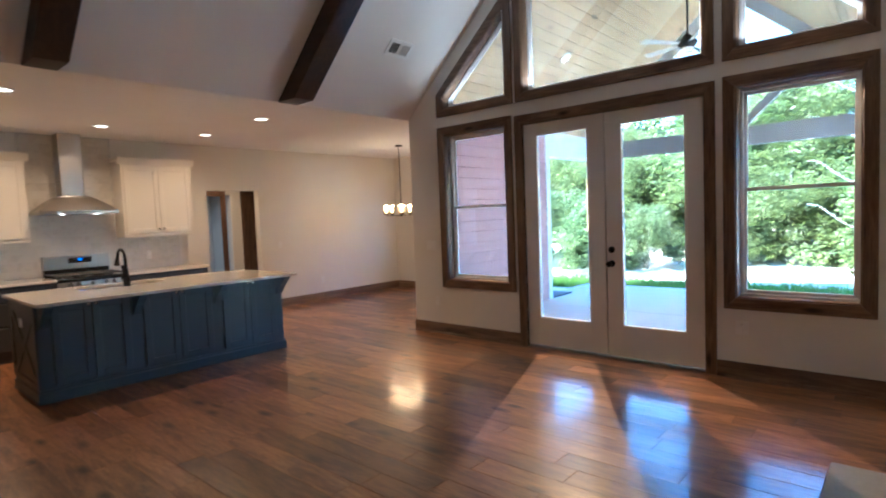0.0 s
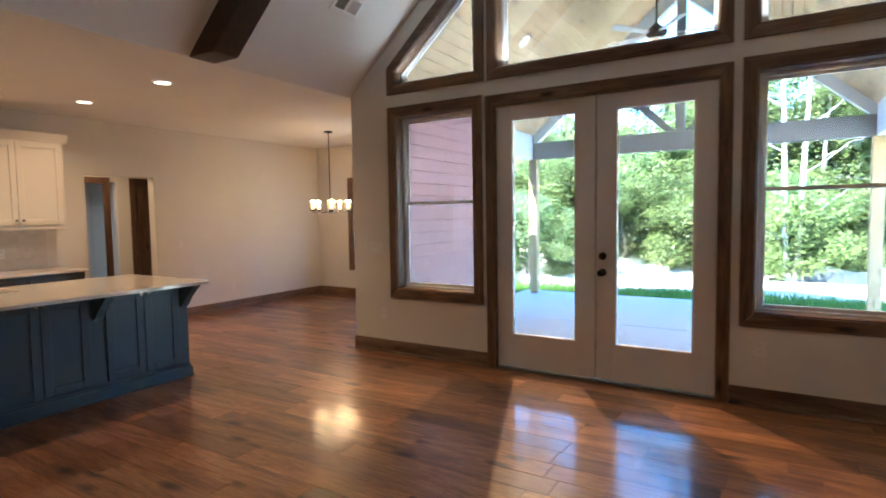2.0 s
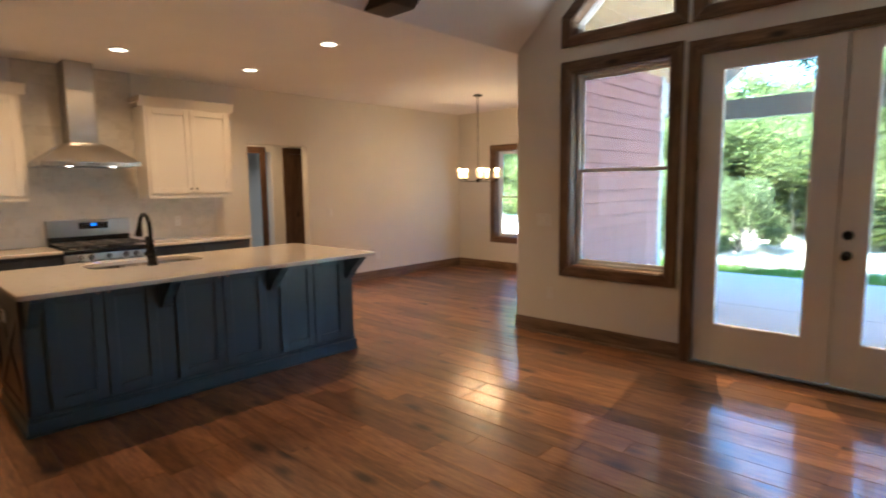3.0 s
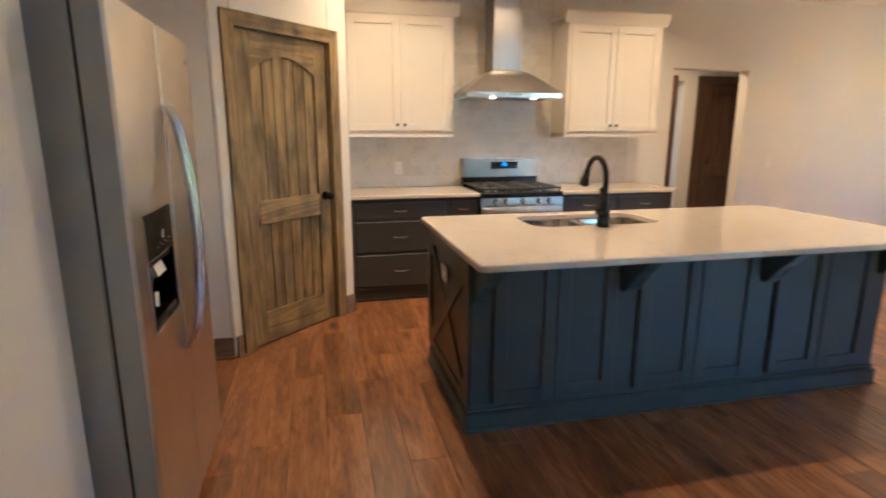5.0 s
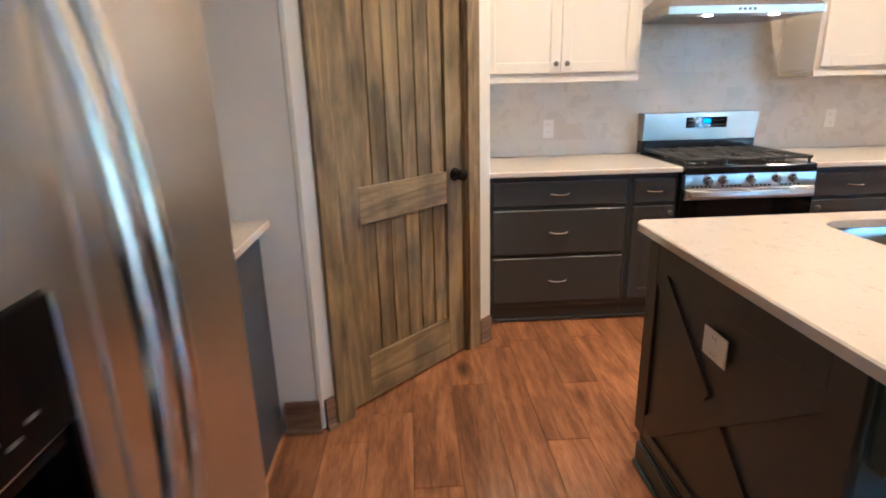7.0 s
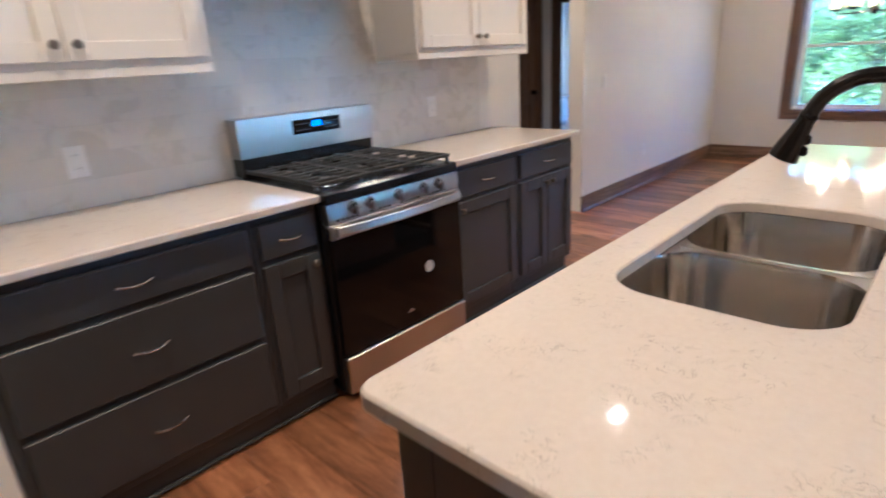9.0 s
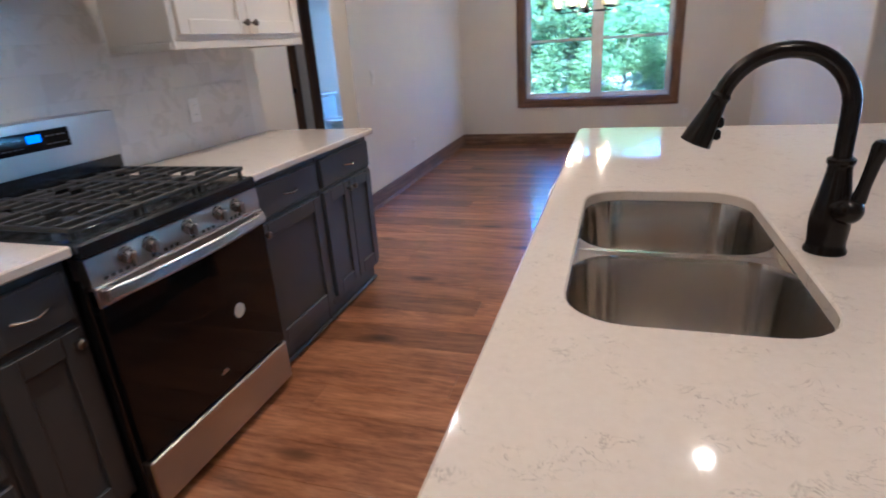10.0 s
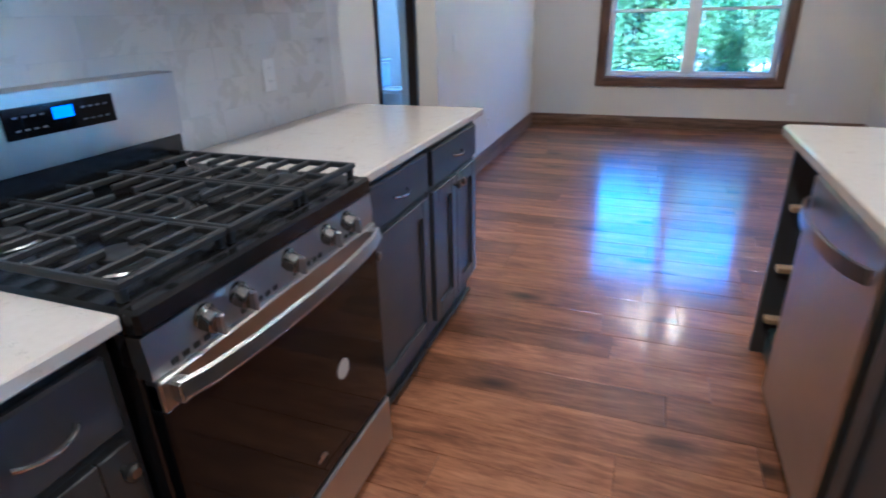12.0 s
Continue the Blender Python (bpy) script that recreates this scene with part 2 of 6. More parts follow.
def ground_mat(name, stops, scale, rough=0.9, bumps=0.5):
    m, n, l, b = material(name)
    v = coords(n, l)
    f = noise_node(n, l, v, scale, 8, 0.65)
    g = noise_node(n, l, v, scale * 14, 4)
    mix = n.new("ShaderNodeMix")
    mix.inputs[0].default_value = 0.35
    l.new(f, mix.inputs[2])
    l.new(g, mix.inputs[3])
    l.new(ramp(n, l, mix.outputs[0], stops), b.inputs["Base Color"])
    b.inputs["Roughness"].default_value = rough
    bump(n, l, mix.outputs[0], bumps, 0.05, b)
    return m


M_WALL = paint("wall_paint", (0.735, 0.71, 0.66), 0.55, 0.02)
M_CEIL = paint("ceiling_paint", (0.88, 0.86, 0.825), 0.7, 0.02, 120, 0.15)
M_WHITE = paint("cabinet_white", (0.72, 0.68, 0.62), 0.35, 0.02, 90, 0.03)
M_DOORWHITE = paint("door_white", (0.76, 0.73, 0.69), 0.4, 0.02, 90, 0.03)
M_NAVY = paint("cabinet_navy", (0.044, 0.072, 0.082), 0.36, 0.08, 90, 0.04)
M_CHAR = paint("cabinet_charcoal", (0.051, 0.053, 0.059), 0.38, 0.08, 90, 0.04)
M_BLACKLINE = plain("shadow_gap", (0.012, 0.012, 0.013), 0.6)
M_TRIM = wood("trim_wood", (0.045, 0.025, 0.014), (0.145, 0.083, 0.046), (0.27, 0.168, 0.095), 0.42, "z")
M_TRIM_X = wood("trim_wood_level", (0.045, 0.025, 0.014), (0.145, 0.083, 0.046), (0.27, 0.168, 0.095), 0.42, "x")
M_PANTRY = stained_plank("pantry_wood", "z")
M_PANTRY_X = stained_plank("pantry_wood_level", "x")
M_DARKDOOR = wood("dark_door_wood", (0.040, 0.020, 0.010), (0.105, 0.056, 0.029), (0.175, 0.100, 0.055), 0.42, "z")
M_BEAM = wood("beam_wood", (0.012, 0.006, 0.004), (0.032, 0.015, 0.009), (0.06, 0.03, 0.018), 0.45, "x", 0.8)
M_FLOOR = floor_wood()
M_QUARTZ = quartz()
M_TILE = marble_tile()
M_GROUT = plain("grout", (0.55, 0.54, 0.52), 0.8)
M_STEEL = steel("stainless_steel", (0.50, 0.485, 0.47), 0.32, "x")
M_HANDLE = steel("handle_steel", (0.74, 0.73, 0.72), 0.26, "z")
M_STEEL_V = steel("fridge_steel", (0.74, 0.71, 0.68), 0.31, "x")
M_SINK = steel("sink_steel", (0.50, 0.46, 0.41), 0.17, "z", 0.8, 0.25)
M_FRIDGE_SIDE = paint("fridge_side_grey", (0.36, 0.37, 0.36), 0.45, 0.04, 300, 0.1)
M_CHROME = plain("bright_nickel", (0.62, 0.60, 0.57), 0.16, 1.0)
M_RANGEKNOB = plain("range_knob_nickel", (0.34, 0.32, 0.30), 0.2, 1.0)
M_KEY = plain("printed_key", (0.14, 0.14, 0.14), 0.5)
M_KNOB = plain("dark_nickel", (0.22, 0.20, 0.18), 0.3, 1.0)
M_BLACK = plain("black_enamel", (0.010, 0.010, 0.011), 0.16)
M_IRON = plain("cast_iron", (0.022, 0.022, 0.023), 0.55)
M_BLACKGLASS = plain("black_glass", (0.005, 0.005, 0.006), 0.05, 0.0, 0.3)
M_BRONZE = plain("dark_bronze", (0.018, 0.016, 0.015), 0.22, 0.6)
M_PLASTIC = plain("white_plastic", (0.78, 0.77, 0.74), 0.35)
M_VENT = plain("vent_white", (0.90, 0.90, 0.88), 0.4)
M_DISPENSER = plain("dispenser_black", (0.004, 0.004, 0.005), 0.18, 0.0, 0.12)
M_SLOT = plain("dark_slot", (0.03, 0.03, 0.03), 0.5)
M_VINYL = plain("white_vinyl", (0.76, 0.76, 0.75), 0.35)
# Dark tint added only to dim the view outside, not the glass's own colour.
M_DIM_GLASS = glass("dimmed_window_glass", (0.42, 0.475, 0.47))
M_SHADE = glass("shade_glass", (1.0, 0.92, 0.80), 0.12)
M_BULB = glow("bulb", (1.0, 0.58, 0.25), 0.35)
M_CANLIGHT = glow("can_diffuser", (1.0, 0.80, 0.55), 0.18)
M_HOODLIGHT = glow("hood_lamp", (1.0, 0.9, 0.72), 0.3)
M_BLUE = glow("blue_display", (0.02, 0.20, 1.0), 0.045)
M_SIDING = paint("red_siding", (0.33, 0.175, 0.172), 0.55, 0.06, 60, 0.2)
M_TRIMWHITE = paint("porch_paint", (0.50, 0.54, 0.57), 0.5, 0.04)
# Darker than the side beams: backlit shade put into the truss colour.
M_PORCHBACKLIT = paint("porch_beam_backlit", (0.16, 0.17, 0.18), 0.6, 0.08)
M_PINE = wood("porch_pine", (0.36, 0.23, 0.11), (0.50, 0.35, 0.19), (0.60, 0.45, 0.27), 0.5, "y", 0.8)
M_POST = wood("post_pine", (0.30, 0.20, 0.09), (0.42, 0.30, 0.15), (0.50, 0.38, 0.21), 0.6, "z")
M_CONCRETE = ground_mat("concrete", [(0.3, (0.33, 0.33, 0.32)), (0.7, (0.42, 0.415, 0.41))], 2.0, 0.75, 0.1)
M_DIRT = ground_mat("bare_dirt", [(0.3, (0.50, 0.42, 0.34)), (0.55, (0.64, 0.55, 0.45)), (0.75, (0.74, 0.66, 0.56))], 0.6)
M_GRASS = leaves("grass_blades", (0.05, 0.11, 0.015), (0.16, 0.26, 0.05))
M_LEAF = leaves("tree_leaves", (0.112, 0.145, 0.046), (0.210, 0.250, 0.084))
M_LEAF_B = leaves("bush_leaves", (0.118, 0.152, 0.050), (0.222, 0.262, 0.092))
# Leaf colour lightened so shrubs behind the dining window look sunlit.
M_LEAF_BRIGHT = leaves("brightened_leaves", (0.105, 0.150, 0.060), (0.215, 0.275, 0.115))
M_BARK = ground_mat("bark", [(0.3, (0.10, 0.08, 0.06)), (0.7, (0.26, 0.22, 0.17))], 6.0, 0.9)
M_PALEBARK = ground_mat("pale_bark", [(0.3, (0.36, 0.34, 0.30)), (0.7, (0.55, 0.53, 0.49))], 5.0, 0.85)
M_FABRIC = plain("silt_fabric", (0.06, 0.07, 0.085), 0.55)
M_STONE = ground_mat("hearth_stone", [(0.3, (0.30, 0.30, 0.31)), (0.7, (0.42, 0.42, 0.42))], 3.0, 0.6, 0.15)
M_PORCELAIN = plain("porcelain", (0.80, 0.80, 0.79), 0.1)
M_FAN = plain("fan_blade_grey", (0.38, 0.38, 0.37), 0.5)
M_PAPER = plain("paper_label", (0.75, 0.75, 0.73), 0.6)


# ---- mesh helpers ----
def box(b, x0, x1, y0, y1, z0, z1, bev=0.0):
    """A box, its edges chamfered by bev."""
    if bev <= 0:
        v = [b.verts.new((x, y, z)) for z in (z0, z1) for y in (y0, y1) for x in (x0, x1)]
        for f in ((0, 2, 3, 1), (4, 5, 7, 6), (0, 1, 5, 4), (2, 6, 7, 3), (0, 4, 6, 2), (1, 3, 7, 5)):
            b.faces.new([v[i] for i in f])
        return
    lo, hi = (min(x0, x1), min(y0, y1), min(z0, z1)), (max(x0, x1), max(y0, y1), max(z0, z1))
    k = min(bev, *(0.45 * (hi[i] - lo[i]) for i in range(3)))
    c = {}
    for s in [(i, j, h) for i in (0, 1) for j in (0, 1) for h in (0, 1)]:
        for a in range(3):
            p = []
            for d in range(3):
                e = hi[d] if s[d] else lo[d]
                p.append(e if d == a else e + (-k if s[d] else k))
            c[s, a] = b.verts.new(p)
    for a in range(3):
        o, q = [d for d in range(3) if d != a]
        for side in (0, 1):
            ring = []
            for i, j in ((0, 0), (1, 0), (1, 1), (0, 1)):
                s = [0, 0, 0]
                s[a], s[o], s[q] = side, i, j
                ring.append(c[tuple(s), a])
            b.faces.new(ring)
        for i in (0, 1):
            for j in (0, 1):
                s0, s1 = [0, 0, 0], [0, 0, 0]
                s0[o], s0[q], s1[o], s1[q], s1[a] = i, j, i, j, 1
                b.faces.new([c[tuple(s0), o], c[tuple(s1), o], c[tuple(s1), q], c[tuple(s0), q]])
    for s in [(i, j, h) for i in (0, 1) for j in (0, 1) for h in (0, 1)]:
        b.faces.new([c[s, 0], c[s, 1], c[s, 2]])


def prism(b, pts, axis, a0, a1):
    """A polygon pushed along an axis. pts are (x, z) for axis y, (y, z) for x, (x, y) for z."""
    def at(p, a):
        return {"y": (p[0], a, p[1]), "x": (a, p[0], p[1]), "z": (p[0], p[1], a)}[axis]
    lo, hi = [b.verts.new(at(p, a0)) for p in pts], [b.verts.new(at(p, a1)) for p in pts]
    b.faces.new(lo)
    b.faces.new(hi[::-1])
    for i in range(len(pts)):
        j = (i + 1) % len(pts)
        b.faces.new([lo[i], hi[i], hi[j], lo[j]])


def tube(b, pts, r, n=12, caps=True):
    """A pipe through points; r is one radius or one for each point."""
    pts = [Vector(p) for p in pts]
    rs = r if isinstance(r, (list, tuple)) else [r] * len(pts)
    rings, up = [], None
    for i, p in enumerate(pts):
        d = (pts[min(i + 1, len(pts) - 1)] - pts[max(i - 1, 0)]).normalized()
        if up is None:
            up = d.orthogonal().normalized()
        up = (up - d * up.dot(d)).normalized()
        side = d.cross(up)
        rings.append([b.verts.new(p + (up * math.cos(2 * math.pi * k / n) + side * math.sin(2 * math.pi * k / n)) * rs[i]) for k in range(n)])
    for u, v in zip(rings, rings[1:]):
        for k in range(n):
            b.faces.new([u[k], u[(k + 1) % n], v[(k + 1) % n], v[k]])
    if caps:
        b.faces.new(rings[0][::-1])
        b.faces.new(rings[-1])


def lathe(b, prof, n=24, at=(0, 0, 0), closed=False):
    """A turned shape: prof is (radius, height) from one end to the other."""
    rings = []
    for r, z in prof:
        rings.append([b.verts.new((at[0] + r * math.cos(2 * math.pi * k / n), at[1] + r * math.sin(2 * math.pi * k / n), at[2] + z)) for k in range(n)])
    for u, v in zip(rings, rings[1:]):
        for k in range(n):
            b.faces.new([u[k], u[(k + 1) % n], v[(k + 1) % n], v[k]])
    if closed:
        for k in range(n):
            b.faces.new([rings[-1][k], rings[-1][(k + 1) % n], rings[0][(k + 1) % n], rings[0][k]])
    else:
        b.faces.new(rings[0][::-1])
        b.faces.new(rings[-1])


def mesh_of(name, b, mat, smooth=35):
    bmesh.ops.recalc_face_normals(b, faces=b.faces[:])
    me = bpy.data.meshes.new(name)
    b.to_mesh(me)
    b.free()
    me.materials.append(mat)
    if smooth:
        me.shade_smooth()
        me.set_sharp_from_angle(angle=radians(smooth))
    return me


def part(name, b, mat, parent, label="", smooth=35):
    """One mesh under a thing or under a part."""
    ob = new(name, mesh_of(name, b, mat, smooth))
    ob.parent = parent
    return tagged(ob, label)


def thing(name, m, label, category, group="", kind=""):
    """An empty at a thing's base."""
    ob = new(name)
    ob.empty_display_size = 0.1
    ob.matrix_world = m
    return tagged(ob, label, category, group, kind)


def single(name, b, mat, label, category, group="", kind="", m=None, smooth=35):
    """A thing that is one mesh."""
    ob = new(name, mesh_of(name, b, mat, smooth))
    if m is not None:
        ob.matrix_world = m
    return tagged(ob, label, category, group, kind)


def struct(name, b, mat, label="", smooth=35):
    return tagged(new(name, mesh_of(name, b, mat, smooth)), label, name.split("_")[0], "", "structure")


def B():
    return bmesh.new()


def boxes(mat, name, parent, *dims, bev=0.0, label=""):
    b = B()
    for d in dims:
        box(b, *d, bev)
    return part(name, b, mat, parent, label)

# ---- the plan ----
XW, YF, YD, XC = -8.315, 5.297, 8.376, -4.805     # kitchen wall, garden wall, dining end wall, dining corner
CEIL, RIDGE_X, PITCH = 2.77, -2.105, 0.90         # flat ceiling, ridge line, slope of the vault
RIDGE_Z = CEIL + PITCH * (RIDGE_X - XC)
XE, YS = 0.75, -2.6                               # east wall, south wall
T = 0.14                                          # wall thickness
TF = 0.17


def vault(x):
    return RIDGE_Z - PITCH * abs(x - RIDGE_X)


# subfloor
b = B()
box(b, -12.5, XE + 0.2, YS - 0.2, YF + TF, -0.25, -0.013)
box(b, -12.5, XC + TF, YF + TF, 9.3, -0.25, -0.013)
struct("floor", b, M_BLACKLINE, "dark subfloor under red-brown wood planks")

# kitchen and dining wall, with the hall doorway
DOOR_Y0, DOOR_Y1, DOOR_Z = 4.218, 5.124, 2.062
b = B()
box(b, XW - T, XW, -1.0, DOOR_Y0, 0, CEIL)
box(b, XW - T, XW, DOOR_Y1, YD, 0, CEIL)
box(b, XW - T, XW, DOOR_Y0, DOOR_Y1, DOOR_Z, CEIL)
struct("wall_west", b, M_WALL, "warm off-white painted kitchen and dining wall")

# dining end wall with its window opening
b = B()
DX0, DX1, DZ0, DZ1 = -7.475, -5.70, 0.565, 2.085
box(b, XW - T, DX0, YD, YD + TF, 0, CEIL)
box(b, DX1, XC + TF, YD, YD + TF, 0, CEIL)
box(b, DX0, DX1, YD, YD + TF, 0, DZ0)
box(b, DX0, DX1, YD, YD + TF, DZ1, CEIL)
struct("wall_dining_end", b, M_WALL, "warm off-white painted dining room end wall")

# dining side wall
b = B()
box(b, XC, XC + TF - 0.03, YF + TF, YD, 0, CEIL)
struct("wall_dining_side", b, M_WALL, "warm off-white painted dining room side wall")

# garden wall under the gable
WL = (-4.195, -3.275, 0.70, 2.505)
WR = (-0.915, -0.045, 0.70, 2.505)
FD = (-3.055, -1.155, 0.0, 2.49)
TRAP_Z = 2.825


def slope_top(x, drop):
    return vault(x) - drop


DROP = 0.36
b = B()
n = 6
r = 0.025
arc = [(XC + r - r * math.cos(a * math.pi / 2 / n), YF + r - r * math.sin(a * math.pi / 2 / n)) for a in range(n + 1)]
prism(b, [(XC, YF + TF)] + arc + [(XC + r, YF + TF)], "z", 0, CEIL + 0.02)


def upright(x0, x1, lo):
    prism(b, [(x0, lo), (x1, lo), (x1, vault(x1))] + ([(RIDGE_X, RIDGE_Z)] if x0 < RIDGE_X < x1 else []) + [(x0, vault(x0))], "y", YF, YF + TF)


def over(x0, x1):
    mid = [(RIDGE_X, RIDGE_Z - DROP)] if x0 < RIDGE_X < x1 else []
    midt = [(RIDGE_X, RIDGE_Z)] if mid else []
    prism(b, [(x0, slope_top(x0, DROP))] + mid + [(x1, slope_top(x1, DROP)), (x1, vault(x1))] + midt + [(x0, vault(x0))], "y", YF, YF + TF)


upright(XC + r, WL[0], 0)
upright(WL[1], FD[0], 0)
upright(FD[1], WR[0], 0)
upright(WR[1], XE, 0)
for x0, x1, z0, z1 in (WL, WR, FD):
    if z0:
        box(b, x0, x1, YF, YF + TF, 0, z0)
    box(b, x0, x1, YF, YF + TF, z1, TRAP_Z)
    over(x0, x1)
struct("wall_north", b, M_WALL, "greige painted gable wall round garden doors and windows")

# east and south walls of the living room
b = B()
box(b, XE, XE + T, YS, YF + TF, 0, vault(XE) + 0.3)
struct("wall_east", b, M_WALL, "greige painted side wall of the living room")
PIER_X = -3.4
b = B()
prism(b, [(PIER_X, 0), (XE, 0), (XE, vault(XE)), (RIDGE_X, RIDGE_Z), (PIER_X, vault(PIER_X))], "y", YS - T, YS)
struct("wall_south", b, M_WALL, "greige painted end wall of the living room")
b = B()
prism(b, [(PIER_X - T, 0), (PIER_X, 0), (PIER_X, vault(PIER_X)), (PIER_X - T, vault(PIER_X - T))], "y", YS - T, -0.225)
struct("wall_return", b, M_WALL, "greige painted return wall")
# pier beside the refrigerator, with a rounded corner
FRX, PIER_Y = -4.765, -0.063
b = B()
arc = [(FRX + r - r * math.cos(a * math.pi / 2 / n), PIER_Y - r + r * math.sin(a * math.pi / 2 / n)) for a in range(n + 1)]
prism(b, [(PIER_X, -0.225), (FRX, -0.225)] + arc + [(PIER_X, PIER_Y)], "z", 0, CEIL)
prism(b, [(XC, CEIL), (PIER_X, CEIL), (PIER_X, vault(PIER_X))], "y", -0.225, PIER_Y)
box(b, FRX, FRX + T, -0.99, -0.225, 0, CEIL)
box(b, XW - T, FRX + T, -1.13, -0.99, 0, CEIL)
struct("wall_alcove", b, M_WALL, "off-white painted alcove wall round the refrigerator")

# pantry walls
b = B()
box(b, -6.83, -6.69, -0.99, 0.04, 0, CEIL)
box(b, XW, -7.51, 0.72, 0.86, 0, CEIL)
struct("wall_pantry", b, M_WALL, "off-white painted pantry wall")
PANTRY = pose(-6.69, 0.06, 0, 0, 0, 135)
PL = 1.131
b = B()
box(b, -0.02, 0.135, 0, 0.12, 0, CEIL, 0.012)
box(b, 0.945, PL + 0.02, 0, 0.12, 0, CEIL, 0.012)
box(b, 0.135, 0.945, 0, 0.12, 2.052, CEIL)
ob = struct("wall_corner_pantry", b, M_WALL, "off-white painted diagonal corner wall round the pantry door")
ob.matrix_world = PANTRY

# ceilings
b = B()
box(b, XW - T, XC, -1.13, YD + TF, CEIL, CEIL + 0.15)
struct("ceiling", b, M_CEIL, "flat off-white kitchen and dining ceiling")
b = B()
prism(b, [(XC, CEIL), (RIDGE_X, RIDGE_Z), (RIDGE_X, RIDGE_Z + 0.2), (XC, CEIL + 0.2)], "y", YS - T, YF + TF)
prism(b, [(RIDGE_X, RIDGE_Z), (XE + T, vault(XE + T)), (XE + T, vault(XE + T) + 0.2), (RIDGE_X, RIDGE_Z + 0.2)], "y", YS - T, YF + TF)
struct("ceiling_vault", b, M_CEIL, "vaulted off-white painted living room ceiling")

# hall and bathroom behind the doorway
HX = -9.62
b = B()
box(b, HX - T, HX, 5.30, 5.587, 0, 2.55)
box(b, HX - T, HX, 6.363, 6.86, 0, 2.55)
box(b, HX - T, HX, 5.587, 6.363, 2.05, 2.55)
box(b, HX - T, HX, 3.2, 4.35, 0, 2.55)
box(b, HX - T, HX, 4.35, 5.10 + 0.2, 2.06, 2.55)
box(b, HX - T, HX, 6.86, 7.70, 2.06, 2.55)
box(b, HX - T, HX, 7.70, 8.6, 0, 2.55)
struct("wall_hall", b, M_WALL, "off-white painted hall wall")
b = B()
box(b, HX, XW - T, 3.06, 3.2, 0, 2.55)
box(b, HX, XW - T, 8.38, 8.52, 0, 2.55)
box(b, -12.4, -12.26, 3.2, 9.2, 0, 2.55)
box(b, -12.26, HX - T, 3.06, 3.2, 0, 2.55)
box(b, -12.26, HX - T, 9.1, 9.24, 0, 2.55)
box(b, -12.26, HX - T, 6.2, 6.32, 0, 2.55)
struct("wall_bathroom", b, M_WALL, "grey painted bathroom walls")
b = B()
box(b, -12.4, XW - T, 3.06, 9.24, 2.55, 2.7)
struct("ceiling_hall", b, M_CEIL, "flat white hall ceiling")


# ---- windows, doors and trim ----
def inset(pts, d):
    """A convex polygon (anticlockwise in its plane) drawn in by d."""
    out, k = [], len(pts)
    for i in range(k):
        p, q, s = Vector(pts[i - 1]), Vector(pts[i]), Vector(pts[(i + 1) % k])
        e0, e1 = (q - p).normalized(), (s - q).normalized()
        n0, n1 = Vector((-e0.y, e0.x)), Vector((-e1.y, e1.x))
        m = (n0 + n1).normalized()
        out.append(q + m * (d / m.dot(n0)))
    return [tuple(v) for v in out]


def ring(parent, name, pts, d, y0, y1, mats, label="", skip=()):
    """Mitred rails round a polygon, one mesh a side."""
    ins = inset(pts, d)
    for i in range(len(pts)):
        j = (i + 1) % len(pts)
        if i in skip:
            continue
        b = B()
        prism(b, [pts[i], pts[j], ins[j], ins[i]], "y", y0, y1)
        bmesh.ops.bevel(b, geom=b.edges[:], offset=0.003, segments=1, affect="EDGES")
        level = abs(pts[j][0] - pts[i][0]) > abs(pts[j][1] - pts[i][1])
        part(name, b, mats[0] if level else mats[1], parent, label)


WOOD = (M_TRIM_X, M_TRIM)
VINYL = (M_VINYL, M_VINYL)


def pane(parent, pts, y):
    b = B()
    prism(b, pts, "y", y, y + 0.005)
    ob = part("pane", b, M_DIM_GLASS, parent, "", 0)
    # No shadow, so direct sky light enters without the dimming tint.
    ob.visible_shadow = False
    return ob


def window(name, m, pts, label, rail=None, mullion=None, casing=0.095):
    """A window: wood casing round the opening, lined reveal, vinyl frame, sashes and panes. pts: the casing's outer edge."""
    w = thing(name, m, label, "window", "", "structure")
    ring(w, "casing", pts, casing, -0.022, -0.001, WOOD, "knotty brown stained wood casing")
    op = inset(pts, casing)
    ring(w, "jamb", inset(pts, casing - 0.004), 0.016, -0.012, 0.115, WOOD)
    fr = inset(op, 0.010)
    ring(w, "window_frame", fr, 0.026, 0.105, 0.18, VINYL, "white vinyl window frame")
    gl = inset(fr, 0.026)
    if rail is None:
        ring(w, "sash", gl, 0.018, 0.12, 0.155, VINYL)
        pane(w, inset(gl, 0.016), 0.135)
        return w
    xs = [p[0] for p in gl]
    zs = [p[1] for p in gl]
    x0, x1, z0, z1 = min(xs), max(xs), min(zs), max(zs)
    cols = [(x0, x1)] if mullion is None else [(x0, mullion - 0.04), (mullion + 0.04, x1)]
    if mullion is not None:
        boxes(M_VINYL, "mullion", w, (mullion - 0.04, mullion + 0.04, 0.100, 0.18, z0, z1), bev=0.004)
    for a, c in cols:
        lo = [(a, z0), (c, z0), (c, rail + 0.015), (a, rail + 0.015)]
        hi = [(a, rail - 0.015), (c, rail - 0.015), (c, z1), (a, z1)]
        ring(w, "sash", lo, 0.027, 0.115, 0.140, VINYL)
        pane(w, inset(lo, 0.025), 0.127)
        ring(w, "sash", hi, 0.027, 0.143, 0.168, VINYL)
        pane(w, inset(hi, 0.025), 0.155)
    boxes(M_VINYL, "window_sill", w, (x0 - 0.03, x1 + 0.03, 0.090, 0.140, z0 - 0.035, z0 - 0.005), bev=0.003)
    return w


